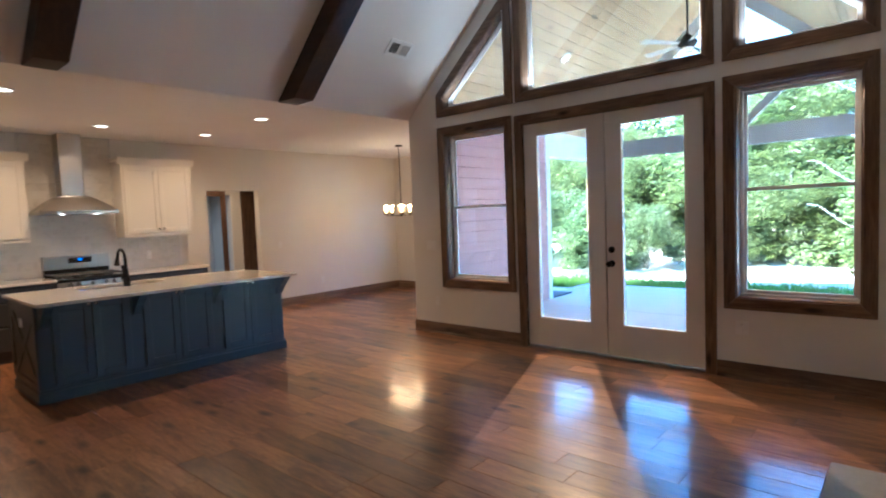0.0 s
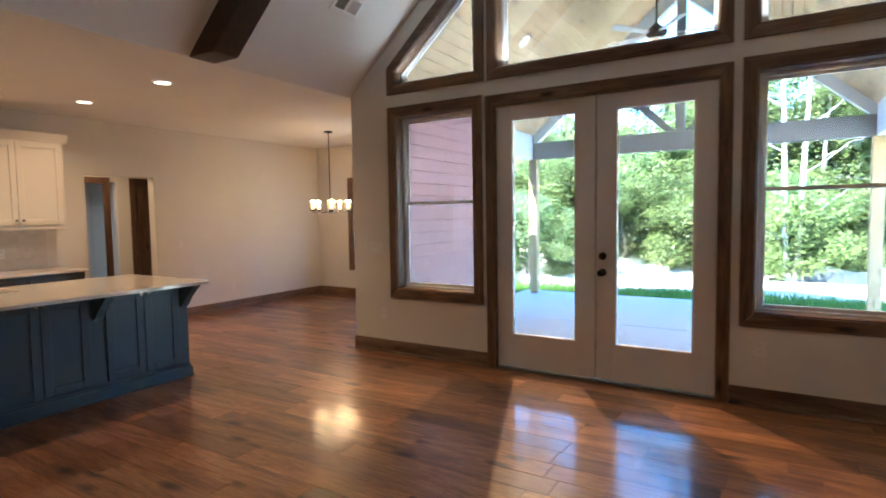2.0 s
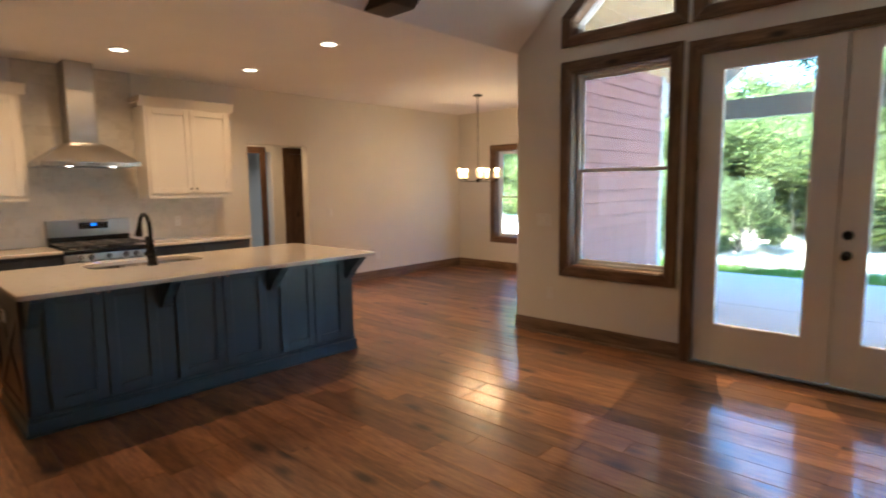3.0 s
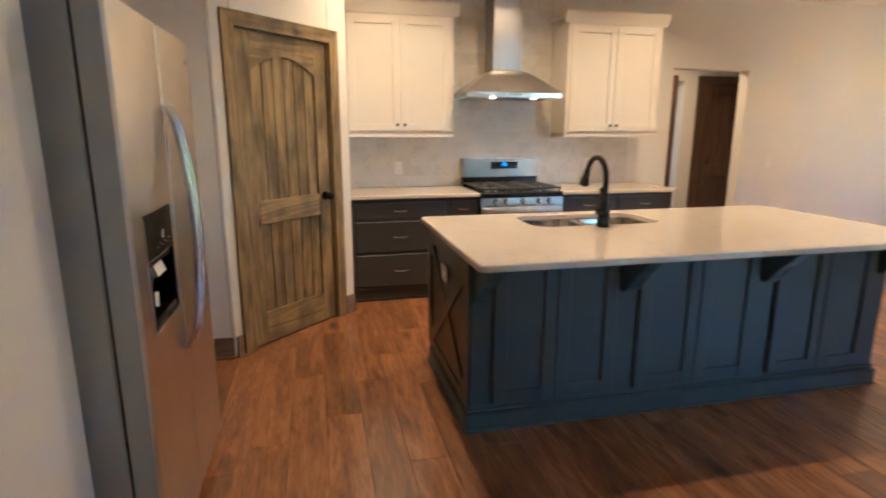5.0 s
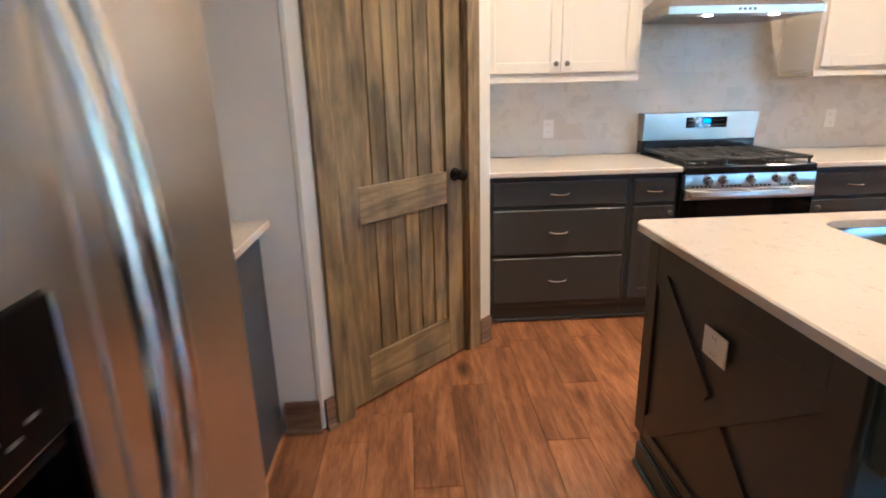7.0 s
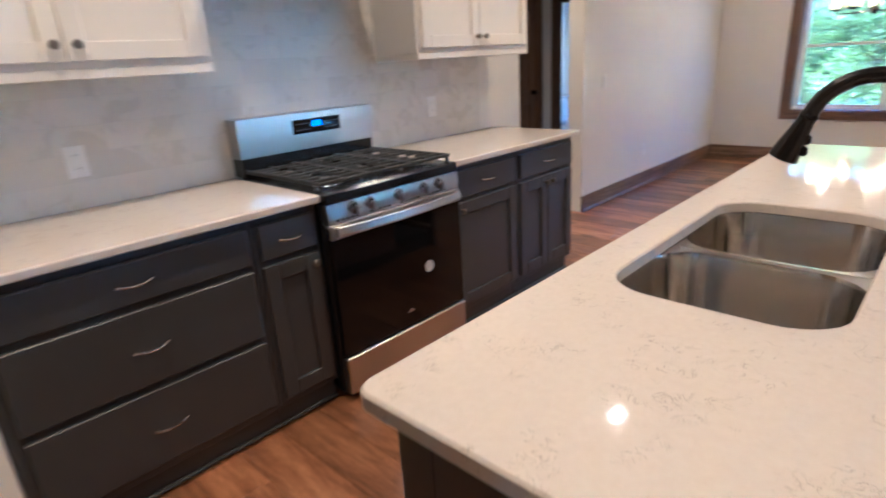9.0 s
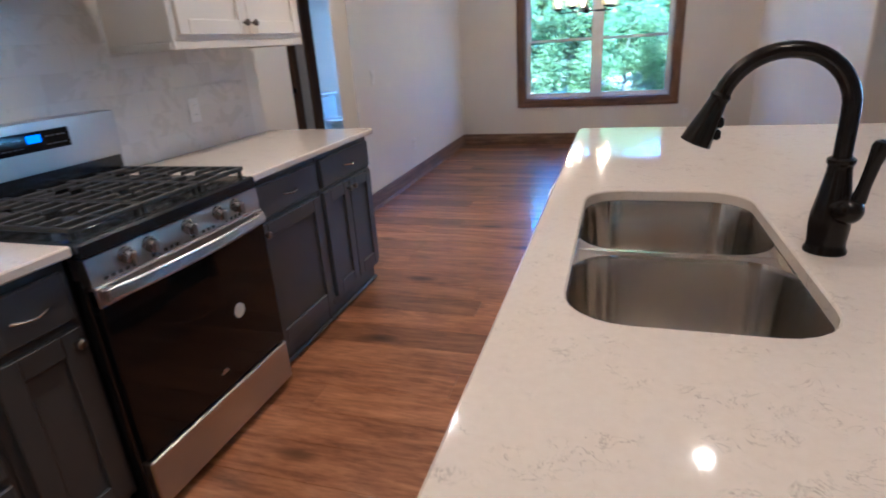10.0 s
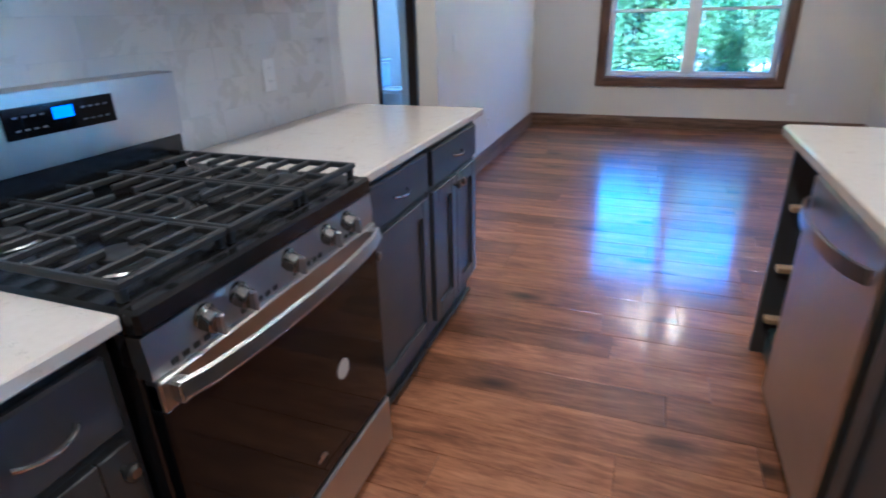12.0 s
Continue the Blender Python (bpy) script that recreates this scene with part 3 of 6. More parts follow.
def rect(x0, x1, z0, z1):
    return [(x0, z0), (x1, z0), (x1, z1), (x0, z1)]


def local(pts, ox, oz):
    return [(x - ox, z - oz) for x, z in pts]


window("window_1", pose(-3.735, YF, 0.605), local(rect(-4.290, -3.180, 0.605, 2.600), -3.735, 0.605), "white double-hung window in knotty brown wood casing", 1.0)
window("window_2", pose(-0.480, YF, 0.605), local(rect(-1.010, 0.050, 0.605, 2.600), -0.480, 0.605), "white double-hung window in knotty brown wood casing", 1.03)
window("window_3", pose(-6.585, YD, 0.475), local(rect(-7.565, -5.610, 0.475, 2.175), -6.585, 0.475), "twin white double-hung window in brown wood casing", 0.80, 0.0)
D2 = DROP - 0.095 * math.hypot(1, PITCH)
LZ = 2.728


def slanted(x):
    return vault(x) - D2


window("window_4", pose(-3.72, YF, LZ), local([(-4.290, LZ), (-3.155, LZ), (-3.155, slanted(-3.155)), (-4.290, slanted(-4.290))], -3.72, LZ), "fixed sloped-top window in brown wood casing")
window("window_5", pose(-2.105, YF, LZ), local([(-3.120, LZ), (-1.075, LZ), (-1.075, slanted(-1.075)), (RIDGE_X, slanted(RIDGE_X)), (-3.120, slanted(-3.120))], -2.105, LZ), "large fixed gable window in brown wood casing")
window("window_6", pose(-0.48, YF, LZ), local([(-1.010, LZ), (0.050, LZ), (0.050, slanted(0.050)), (-1.010, slanted(-1.010))], -0.48, LZ), "fixed sloped-top window in brown wood casing")

# Added sill lamps, facing up unseen, brighten the vault in place of daylight.
for x, wide, power in ((-3.72, 0.85, 0.06), (-2.105, 1.75, 0.36), (-0.48, 0.80, 0.08)):
    lamp("gable_daylight", "AREA", pose(x, YF + 0.03, LZ + 0.175, 180, 0, 0), power, (1.0, 0.98, 0.93), (wide, 0.06))

# garden doors
door = thing("door_1", pose(-2.105, YF, 0), "closed white double garden doors with full glass, brown wood casing", "door", "", "structure")
ring(door, "casing", local(rect(-3.140, -1.070, -0.2, 2.582), -2.105, 0), 0.095, -0.022, -0.001, WOOD, "knotty brown stained wood casing", skip=(0,))
for ob in list(door.children):
    for v in ob.data.vertices:
        v.co.z = max(v.co.z, 0.001)
for s in (-1, 1):
    boxes(M_TRIM, "jamb", door, (s * 0.945, s * 0.962, -0.01, TF, 0.0, 2.488), bev=0.002)
boxes(M_TRIM_X, "jamb", door, (-0.945, 0.945, -0.01, TF, 2.474, 2.489), bev=0.002)
boxes(M_KNOB, "threshold", door, (-0.945, 0.945, 0.005, TF + 0.03, -0.008, 0.022), bev=0.006, label="dark metal threshold")
for s in (-1, 1):
    x0, x1 = (0.006, 0.94) if s > 0 else (-0.94, -0.006)
    g0, g1 = (0.158, 0.785) if s > 0 else (-0.795, -0.168)
    b = B()
    for d in ((x0, g0, 0.028, 2.470), (g1, x1, 0.028, 2.470), (g0, g1, 0.028, 0.330), (g0, g1, 2.357, 2.470)):
        box(b, d[0], d[1], 0.022, 0.067, d[2], d[3], 0.002)
    leaf = part("door_leaf", b, M_DOORWHITE, door, "white painted door leaf")
    ring(leaf, "glazing_bead", rect(g0, g1, 0.330, 2.357), 0.02, 0.016, 0.073, (M_DOORWHITE, M_DOORWHITE))
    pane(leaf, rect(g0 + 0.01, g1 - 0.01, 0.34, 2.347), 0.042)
    for z in (0.24, 0.93, 1.62, 2.28):
        b = B()
        tube(b, [(s * 0.945, 0.012, z - 0.05), (s * 0.945, 0.012, z + 0.05)], 0.009, 8)
        part("hinge", b, M_BRONZE, door, "dark bronze hinge")
    if s > 0:
        for z, rr in ((1.105, 0.033), (0.965, 0.033)):
            b = B()
            tube(b, [(0.060, 0.024, z), (0.060, 0.010, z), (0.060, 0.002, z)], [rr, rr, rr * 0.8], 18)
            rose = part("rose", b, M_BRONZE, leaf, "dark bronze lock rose")
            b = B()
            if z < 1:
                tube(b, [(0.060, 0.004, z), (0.060, -0.025, z), (0.060, -0.035, z), (0.060, -0.058, z), (0.060, -0.068, z)], [0.011, 0.011, 0.026, 0.028, 0.016], 18)
                part("door_knob", b, M_BRONZE, leaf, "dark bronze door knob")
            else:
                box(b, 0.054, 0.066, -0.018, 0.004, z - 0.018, z + 0.018, 0.003)
                part("thumb_turn", b, M_BRONZE, leaf)
        boxes(M_DOORWHITE, "astragal", leaf, (-0.012, 0.020, 0.060, 0.075, 0.03, 2.468), bev=0.003)


def baseboard(x0, y0, x1, y1, nx, ny, h=0.14):
    """Wood baseboard with a shoe moulding along a wall from one point to another; n: the way into the room."""
    d = Vector((x1 - x0, y1 - y0))
    length, turn = d.length, math.degrees(math.atan2(d.y, d.x))
    side = 1 if Vector((-d.y, d.x)).dot(Vector((nx, ny))) > 0 else -1
    b = B()
    pr = [(0.001, 0), (0.028, 0), (0.027, 0.012), (0.017, 0.022), (0.017, h - 0.012), (0.010, h), (0.001, h)]
    prism(b, [(side * p, z) for p, z in pr], "x", 0, length)
    ob = struct("baseboard", b, M_TRIM_X, "knotty brown stained wood baseboard")
    ob.matrix_world = pose(x0, y0, 0, 0, 0, turn)


baseboard(XW, DOOR_Y1, XW, YD, 1, 0)
baseboard(XW, YD, XC, YD, 0, -1)
baseboard(XC, YF + 0.03, XC, YD, -1, 0)
baseboard(XC, YF, -3.142, YF, 0, -1)
baseboard(-1.068, YF, XE, YF, 0, -1)
baseboard(XE, YS, XE, 1.2, -1, 0)
baseboard(XE, 3.15, XE, YF, -1, 0)
baseboard(-6.69, -0.10, -6.69, 0.045, 1, 0)
baseboard(-7.425, 0.795, -7.49, 0.860, 0.7, 0.7)
baseboard(-6.69, 0.06, -6.722, 0.092, 0.7, 0.7)
baseboard(PIER_X, PIER_Y, FRX + 0.03, PIER_Y, 0, 1)
baseboard(HX, 5.32, HX, 5.47, 1, 0)
baseboard(HX, 6.32, HX, 6.64, 1, 0)

# ---- porch and garden ----
PX, PY = -2.15, 10.30                              # porch centre line and its front
SLAB = -0.035
b = B()
for y0, y1 in ((YF + TF + 0.02, 8.05), (8.062, 10.68)):
    box(b, -5.0, 0.75, y0, y1, -0.3, SLAB, 0.006)
struct("pavement", b, M_CONCRETE, "pale concrete porch slab with control joints")
# lap siding on the dining bump-out
b = B()
box(b, XC + TF - 0.03, XC + TF - 0.005, YF + TF, YD + TF, -0.2, 3.3)
struct("wall_siding", b, M_SIDING, "sheathing under the red lap siding")
SX = XC + TF
siding = thing("lap_siding", pose(SX, YF + TF + 0.005, -0.14), "red painted lap siding boards on the bump-out wall", "siding", "", "structure")
b = B()
prism(b, [(0.002, 0.010), (0.026, 0.0), (0.034, 0.002), (0.034, 0.010), (0.0035, 0.172), (-0.004, 0.172), (-0.004, 0.016)], "y", 0, YD - YF - 0.115)
course = mesh_of("board", b, M_SIDING, 0)
for k in range(21):
    ob = new("board", course)
    ob.parent = siding
    ob.location = (0, 0, k * 0.155)
b = B()
box(b, SX - 0.005, SX + 0.028, YD + TF - 0.10, YD + TF + 0.02, -0.12, 3.2, 0.003)
box(b, SX - 0.12, SX - 0.006, YD + TF - 0.004, YD + TF + 0.02, -0.12, 3.2, 0.003)
single("corner_board", b, M_TRIMWHITE, "white painted corner board at the siding's end", "corner trim")

posts = [(-4.68, PY), (0.40, PY)]
for x, y in posts:
    p = thing("porch_post", pose(x, y, SLAB), "square pale pine porch post on the slab", "post", "porch posts")
    boxes(M_POST, "shaft", p, (-0.075, 0.075, -0.075, 0.075, 0.04, 2.50), bev=0.006)
    boxes(M_KNOB, "base_plate", p, (-0.06, 0.06, -0.06, 0.06, 0.0, 0.04), bev=0.004)
SP = 2.80                                          # spring line of the porch roof
PRZ = SP + PITCH * 2.60
truss = thing("porch_truss", pose(PX, PY, 2.465), "gable truss over the porch front, beams darkened as if backlit", "truss")
boxes(M_PORCHBACKLIT, "tie_beam", truss, (-2.75, 2.75, -0.075, 0.075, 0.0, 0.30), bev=0.006)
boxes(M_PORCHBACKLIT, "king_post", truss, (-0.07, 0.07, -0.065, 0.065, 0.30, PRZ - 2.465 - 0.05), bev=0.005)
for s in (-1, 1):
    b = B()
    c0, c1 = (s * 0.09, 0.32), (s * 1.05, 1.18)
    prism(b, [(c0[0], c0[1] - 0.0), (c0[0] + s * 0.15, c0[1]), (c1[0] + s * 0.08, c1[1] - 0.03), (c1[0] - s * 0.03, c1[1] + 0.06)], "y", -0.055, 0.055)
    part("brace", b, M_PORCHBACKLIT, truss)
    b = B()
    prism(b, [(s * 2.75, SP - 2.465 - 0.30), (s * 2.75, SP - 2.465 + 0.0), (0, PRZ - 2.465 + 0.05), (0, PRZ - 2.465 - 0.24)], "y", -0.07, 0.07)
    part("rafter", b, M_TRIMWHITE, truss, "pale painted rake board")
for s in (-1, 1):
    b = B()
    x = PX + s * 2.60
    box(b, x - 0.09, x + 0.09, YF + TF + (0.02 if s > 0 else 3.13), PY - 0.08, 2.465, 2.95, 0.006)
    single("porch_header", b, M_TRIMWHITE, "pale painted side beam carrying the porch roof", "beam", "porch side beams")
# pine boards of the porch ceiling, one mesh
b = B()
BW = 0.14
L = math.hypot(2.62, 2.62 * PITCH)
ux, uz = 1 / math.hypot(1, PITCH), PITCH / math.hypot(1, PITCH)
for s in (-1, 1):
    k = 0
    while k * BW < L:
        a, c = k * BW + 0.003, min(L, (k + 1) * BW - 0.003)
        def at(d, h):
            return (PX + s * (2.62 - d * ux) + s * -h * uz * -1, SP + d * uz + h * ux)
        prism(b, [at(a, 0.004), at(a + 0.004, 0.0), at(c - 0.004, 0.0), at(c, 0.004), at(c, 0.02), at(a, 0.02)], "y", YF + TF + 0.01, PY + 0.3)
        k += 1
struct("ceiling_porch", b, M_PINE, "knotty pine board porch ceiling under the gable")
b = B()
for s in (-1, 1):
    reach = 3.1 if s > 0 else 2.45
    drop = PITCH * (2.6 - reach)
    prism(b, [(PX + s * reach, SP + drop + 0.03), (PX, PRZ + 0.03), (PX, PRZ + 0.2), (PX + s * reach, SP + drop + 0.2)], "y", YF + TF, PY + 0.35)
prism(b, [(-12.7, 2.98), (XC, 3.0), (RIDGE_X, RIDGE_Z + 0.3), (XE + 0.5, vault(XE + 0.5) + 0.3), (XE + 0.5, vault(XE + 0.5) + 0.5), (RIDGE_X, RIDGE_Z + 0.55), (XC, 3.3), (-12.7, 3.2)], "y", YS - 0.4, YF + TF + 0.03)
prism(b, [(-12.7, 2.98), (XC + TF + 0.03, 2.98), (XC + TF + 0.03, 3.3), (-12.7, 3.2)], "y", YF + TF + 0.03, YD + 0.6)
struct("roof", b, M_KNOB, "dark roof over the house and porch")

# ceiling fan of the porch
fan = thing("porch_ceiling_fan", pose(RIDGE_X, 7.95, 3.62), "dark porch ceiling fan with grey blades on a long rod", "ceiling fan")
b = B()
tube(b, [(0, 0, 0.16), (0, 0, PRZ - 3.62 - 0.02)], 0.014, 10)
part("rod", b, M_BRONZE, fan)
b = B()
lathe(b, [(0.03, 0.0), (0.10, 0.01), (0.125, 0.05), (0.125, 0.10), (0.07, 0.14), (0.03, 0.18)], 24)
part("motor", b, M_BRONZE, fan, "dark bronze motor housing")
b = B()
lathe(b, [(0.02, -0.07), (0.06, -0.06), (0.075, -0.02), (0.075, 0.0)], 20)
part("light_kit", b, M_PORCELAIN, fan)
for k in range(5):
    b = B()
    a = 2 * math.pi * k / 5 + 0.3
    prism(b, [(0.10, -0.03), (0.22, -0.035), (0.66, -0.065), (0.68, 0.0), (0.66, 0.065), (0.22, 0.035), (0.10, 0.03)], "z", 0.06, 0.068)
    bmesh.ops.rotate(b, verts=b.verts[:], cent=(0, 0, 0.064), matrix=Matrix.Rotation(radians(12), 3, "X"))
    bmesh.ops.rotate(b, verts=b.verts[:], cent=(0, 0, 0), matrix=Matrix.Rotation(a, 3, "Z"))
    part("blade", b, M_FAN, fan)


def can_light(name, m, label, group, power, colour, glow_mat):
    """A recessed ceiling lamp: trim ring, glowing lens, and its light."""
    c = thing(name, m, label, "ceiling light", group)
    b = B()
    lathe(b, [(0.072, -0.002), (0.072, -0.010), (0.090, -0.008), (0.093, -0.001)], 28, closed=True)
    part("trim_ring", b, M_PLASTIC, c)
    b = B()
    lathe(b, [(0.071, -0.006), (0.071, -0.003)], 28)
    part("lens", b, glow_mat, c, "glowing warm lens")
    ob = lamp("can_lamp", "AREA", m @ pose(0, 0, -0.014), power, colour, 0.05, 145)
    return c


slope_deg = math.degrees(math.atan(PITCH))
can_light("porch_can_light", pose(-3.70, 7.55, SP + PITCH * (2.62 - (PX + 3.70)) - 0.004, 0, -slope_deg, 0), "recessed warm light in the pine porch ceiling", "porch lights", 6, WARM, M_CANLIGHT)


# ground: one sheet to the horizon, rising to a dirt bank at the back
def height(x, y):
    bank = max(0.0, min(1.0, (y - 12.5) / 4.5)) * max(0.0, min(1.0, (-x - 1.0) / 5.0))
    return -0.17 + 0.62 * bank * bank * (3 - 2 * bank) + 0.05 * noise.noise(Vector((x * 0.7, y * 0.7, 0))) * min(1, max(0, (y - 11) / 2))


xs = [-3000, -400, -60] + [-30 + 0.5 * i for i in range(101)] + [60, 400, 3000]
ys = [-3000, -300, -40, 0, 6, 9] + [10 + 0.4 * i for i in range(61)] + [60, 300, 3000]
verts = [(x, y, height(x, y) if 10 < y < 36 and -31 < x < 21 else (-0.17 if y < 36 else 0.1)) for y in ys for x in xs]
nx = len(xs)
faces = [(j * nx + i, j * nx + i + 1, (j + 1) * nx + i + 1, (j + 1) * nx + i) for j in range(len(ys) - 1) for i in range(nx - 1)]
me = bpy.data.meshes.new("ground")
me.from_pydata(verts, [], faces)
me.materials.append(M_DIRT)
me.shade_smooth()
tagged(new("ground", me), "bare sunlit pale dirt behind the house", "ground", "", "structure")

# lawn strip along the slab: blades
rng = np.random.default_rng(4)


def blades(name, n, xr, yr, hgt, mat, label):
    v, f = [], []
    for k in range(n):
        x, y = rng.uniform(*xr), rng.uniform(*yr)
        if rng.random() > 1.15 - (y - yr[0]) / (yr[1] - yr[0]):
            continue
        z = height(x, y)
        a, h, w = rng.uniform(0, 6.28), hgt * rng.uniform(0.5, 1.3), 0.012
        lx, ly = rng.normal(0, 0.05), rng.normal(0, 0.05)
        i = len(v)
        v += [(x - w * math.cos(a), y - w * math.sin(a), z), (x + w * math.cos(a), y + w * math.sin(a), z), (x + lx, y + ly, z + h)]
        f.append((i, i + 1, i + 2))
    me = bpy.data.meshes.new(name)
    me.from_pydata(v, [], f)
    me.materials.append(mat)
    return tagged(new(name, me), label, "grass", "", "stuff")


blades("grass", 26000, (-9.5, 4.5), (10.70, 12.4), 0.17, M_GRASS, "strip of young green grass along the porch slab")


# trees
def leaf_cloud(pts, size, seed):
    """Many small leaves, each a bent rhombus, scattered about points with a radius: (x, y, z, r, count)."""
    g = np.random.default_rng(seed)
    V, F = [], []
    for x, y, z, r, count in pts:
        d = g.normal(size=(count, 3))
        d /= np.linalg.norm(d, axis=1)[:, None]
        c = np.array((x, y, z)) + d * (r * g.random((count, 1)) ** 0.45) * np.array((1, 1, 1.0))
        u = g.normal(size=(count, 3)) * np.array((1, 1, 0.55))
        u /= np.linalg.norm(u, axis=1)[:, None]
        w = np.cross(u, d + 0.3 * g.normal(size=(count, 3)))
        w /= np.linalg.norm(w, axis=1)[:, None] + 1e-6
        s = size * g.uniform(0.6, 1.4, (count, 1))
        base = len(V)
        q = np.stack([c - u * s, c + w * s * 0.55, c + u * s, c - w * s * 0.55], 1).reshape(-1, 3)
        V.extend(map(tuple, q))
        F.extend((base + 4 * k, base + 4 * k + 1, base + 4 * k + 2, base + 4 * k + 3) for k in range(count))
    return V, F


def tree(seed, h, spread, count, size, mat, name="tree", label="leafy green deciduous tree in sunlight", bark=None, low=0.12):
    g = random.Random(seed)
    t = thing(name, pose(0, 0, 0), label, "tree", "wood behind the house")
    b = B()
    pts, lean = [], (g.uniform(-0.4, 0.4), g.uniform(-0.4, 0.4))
    for k in range(7):
        f = k / 6
        pts.append((lean[0] * f + g.uniform(-0.06, 0.06), lean[1] * f + g.uniform(-0.06, 0.06), -0.2 + f * h * 0.92))
    r0 = 0.012 * h + 0.03
    tube(b, pts, [r0 * (1 - 0.85 * k / 6) for k in range(7)], 8)
    clumps = []
    for k in range(16):
        f = low + (0.95 - low) * (k + 0.5) / 16
        p = Vector(pts[min(5, int(f * 6))]).lerp(Vector(pts[min(6, int(f * 6) + 1)]), (f * 6) % 1)
        a = g.uniform(0, 6.28) + k * 2.4
        reach = spread * (0.45 + 0.75 * math.sin(math.pi * min(1, 0.25 + 0.75 * f))) * g.uniform(0.55, 1.1)
        q = p + Vector((math.cos(a) * reach, math.sin(a) * reach, h * 0.07 * g.uniform(0.2, 1.4)))
        mid = p.lerp(q, 0.5) + Vector((0, 0, 0.12))
        tube(b, [p, mid, q], [r0 * 0.38 * (1 - 0.7 * f), r0 * 0.2, 0.008], 5)
        for d in (0.45, 0.75, 1.0):
            c = p.lerp(q, d) + Vector((g.uniform(-0.3, 0.3), g.uniform(-0.3, 0.3), g.uniform(-0.2, 0.35)))
            clumps.append((c.x, c.y, c.z, spread * g.uniform(0.22, 0.42), int(count / 48)))
    part("trunk", b, bark or M_BARK, t, "grey-brown trunk and limbs")
    me = bpy.data.meshes.new("crown")
    v, f = leaf_cloud(clumps, size, seed)
    me.from_pydata(v, [], f)
    me.materials.append(mat)
    cr = new("crown", me)
    cr.parent = t
    return t


KINDS = [tree(1, 9.5, 2.6, 19000, 0.076, M_LEAF), tree(2, 8.0, 2.3, 18000, 0.072, M_LEAF_B), tree(3, 11.0, 3.0, 21000, 0.081, M_LEAF), tree(4, 7.0, 2.0, 16000, 0.072, M_LEAF)]
SHRUBS = [tree(11, 2.6, 1.25, 11000, 0.046, M_LEAF_B, "shrub", "bushy green shrub at the wood's edge", None, 0.02), tree(12, 3.6, 1.5, 13000, 0.050, M_LEAF, "shrub", "tall green shrub at the wood's edge", None, 0.02)]
BRIGHT_SHRUBS = [tree(13, 3.2, 1.35, 9000, 0.056, M_LEAF_BRIGHT, "shrub", "green shrub, leaf colour lightened to look sunlit", None, 0.02)]
HEIGHTS = (9.5, 8.0, 11.0, 7.0)
g = random.Random(7)
used = set()


def plant(kinds, k, x, y, s):
    m = pose(x, y, height(x, y) - 0.05, 0, 0, g.uniform(0, 360))
    src = kinds[k]
    if src.name in used:
        ob = copy_thing(src, m)
    else:
        ob = src
        used.add(src.name)
        ob.matrix_basis = m
    ob.scale = (s * 1.12, s * 1.12, s)


def skyline(x, deep=0.0):
    """Wood height: kept low behind the dining end to admit sky light, tall elsewhere."""
    return 3.5 + deep * 1.1 + (3.0 - 0.3 * deep) * max(0.0, min(1.0, (x + 5.5) / 3.0)) + 3.5 * max(0.0, min(1.0, (-15.0 - x) / 3.0))


x = -21.0
while x < 9.5:
    plant(SHRUBS, g.randrange(2), x, 16.4 + 0.035 * abs(x + 4) + g.uniform(-0.4, 0.9), g.uniform(0.65, 1.05))
    x += g.uniform(0.8, 1.3)
x = -9.6
while x < -4.6:
    plant(BRIGHT_SHRUBS, 0, x, 13.9 + g.uniform(-0.3, 0.7), g.uniform(0.5, 0.7))
    x += g.uniform(0.8, 1.3)
x = -22.0
while x < 11:
    k = g.randrange(4)
    plant(KINDS, k, x, 18.8 + g.uniform(-0.8, 1.2), skyline(x) * g.uniform(0.8, 1.0) / HEIGHTS[k])
    x += g.uniform(1.1, 1.9) if -14 < x < -4.5 else g.uniform(1.5, 2.3)
x = -26.0
while x < 14:
    k = g.randrange(4)
    plant(KINDS, k, x, 22.5 + g.uniform(-1.2, 1.5), skyline(x, 1.0) * g.uniform(0.98, 1.15) / HEIGHTS[k])
    x += g.uniform(1.4, 2.2) if -14 < x < -4.5 else g.uniform(2.0, 3.0)
me = bpy.data.meshes.new("far_woods")
spots = []
for k in range(150):
    x = g.uniform(-34, 20)
    spots.append((x, g.uniform(27, 33), g.uniform(0.5, max(3.0, skyline(x, 2.0) - 0.6)), 1.9, 520))
v, f = leaf_cloud(spots, 0.19, 21)
me.from_pydata(v, [], f)
me.materials.append(M_LEAF)
tagged(new("far_woods", me), "dense green woodland further back", "woods", "", "stuff")

# pale twin trunk and silt fence at the wood's edge
pale = thing("pale_tree", pose(-0.5, 15.3, height(-0.5, 15.3)), "bare pale twin-trunked tree at the wood's edge", "tree")
for k, (dx, top) in enumerate(((-0.14, 6.8), (0.16, 6.0))):
    b = B()
    tube(b, [(dx * 0.4, 0, -0.2), (dx, 0.05, 1.2), (dx * 1.3, 0.0, 3.0), (dx * 2.2, 0.1, top)], [0.075, 0.062, 0.05, 0.02], 9)
    part("trunk", b, M_PALEBARK, pale)
for k in range(9):
    b = B()
    s = 1 if k % 2 else -1
    z = 0.9 + 0.5 * k
    tube(b, [(s * 0.15, 0, z), (s * 0.55, -0.1, z + 0.25), (s * 1.0, -0.15, z + 0.65), (s * 1.25, -0.1, z + 0.7)], [0.014, 0.010, 0.006, 0.003], 5)
    part("branch", b, M_PALEBARK, pale)
fence = thing("silt_fence", pose(2.2, 15.2, height(2.2, 15.2)), "low dark fabric silt fence along the dirt", "fence")
b = B()
cols = 24
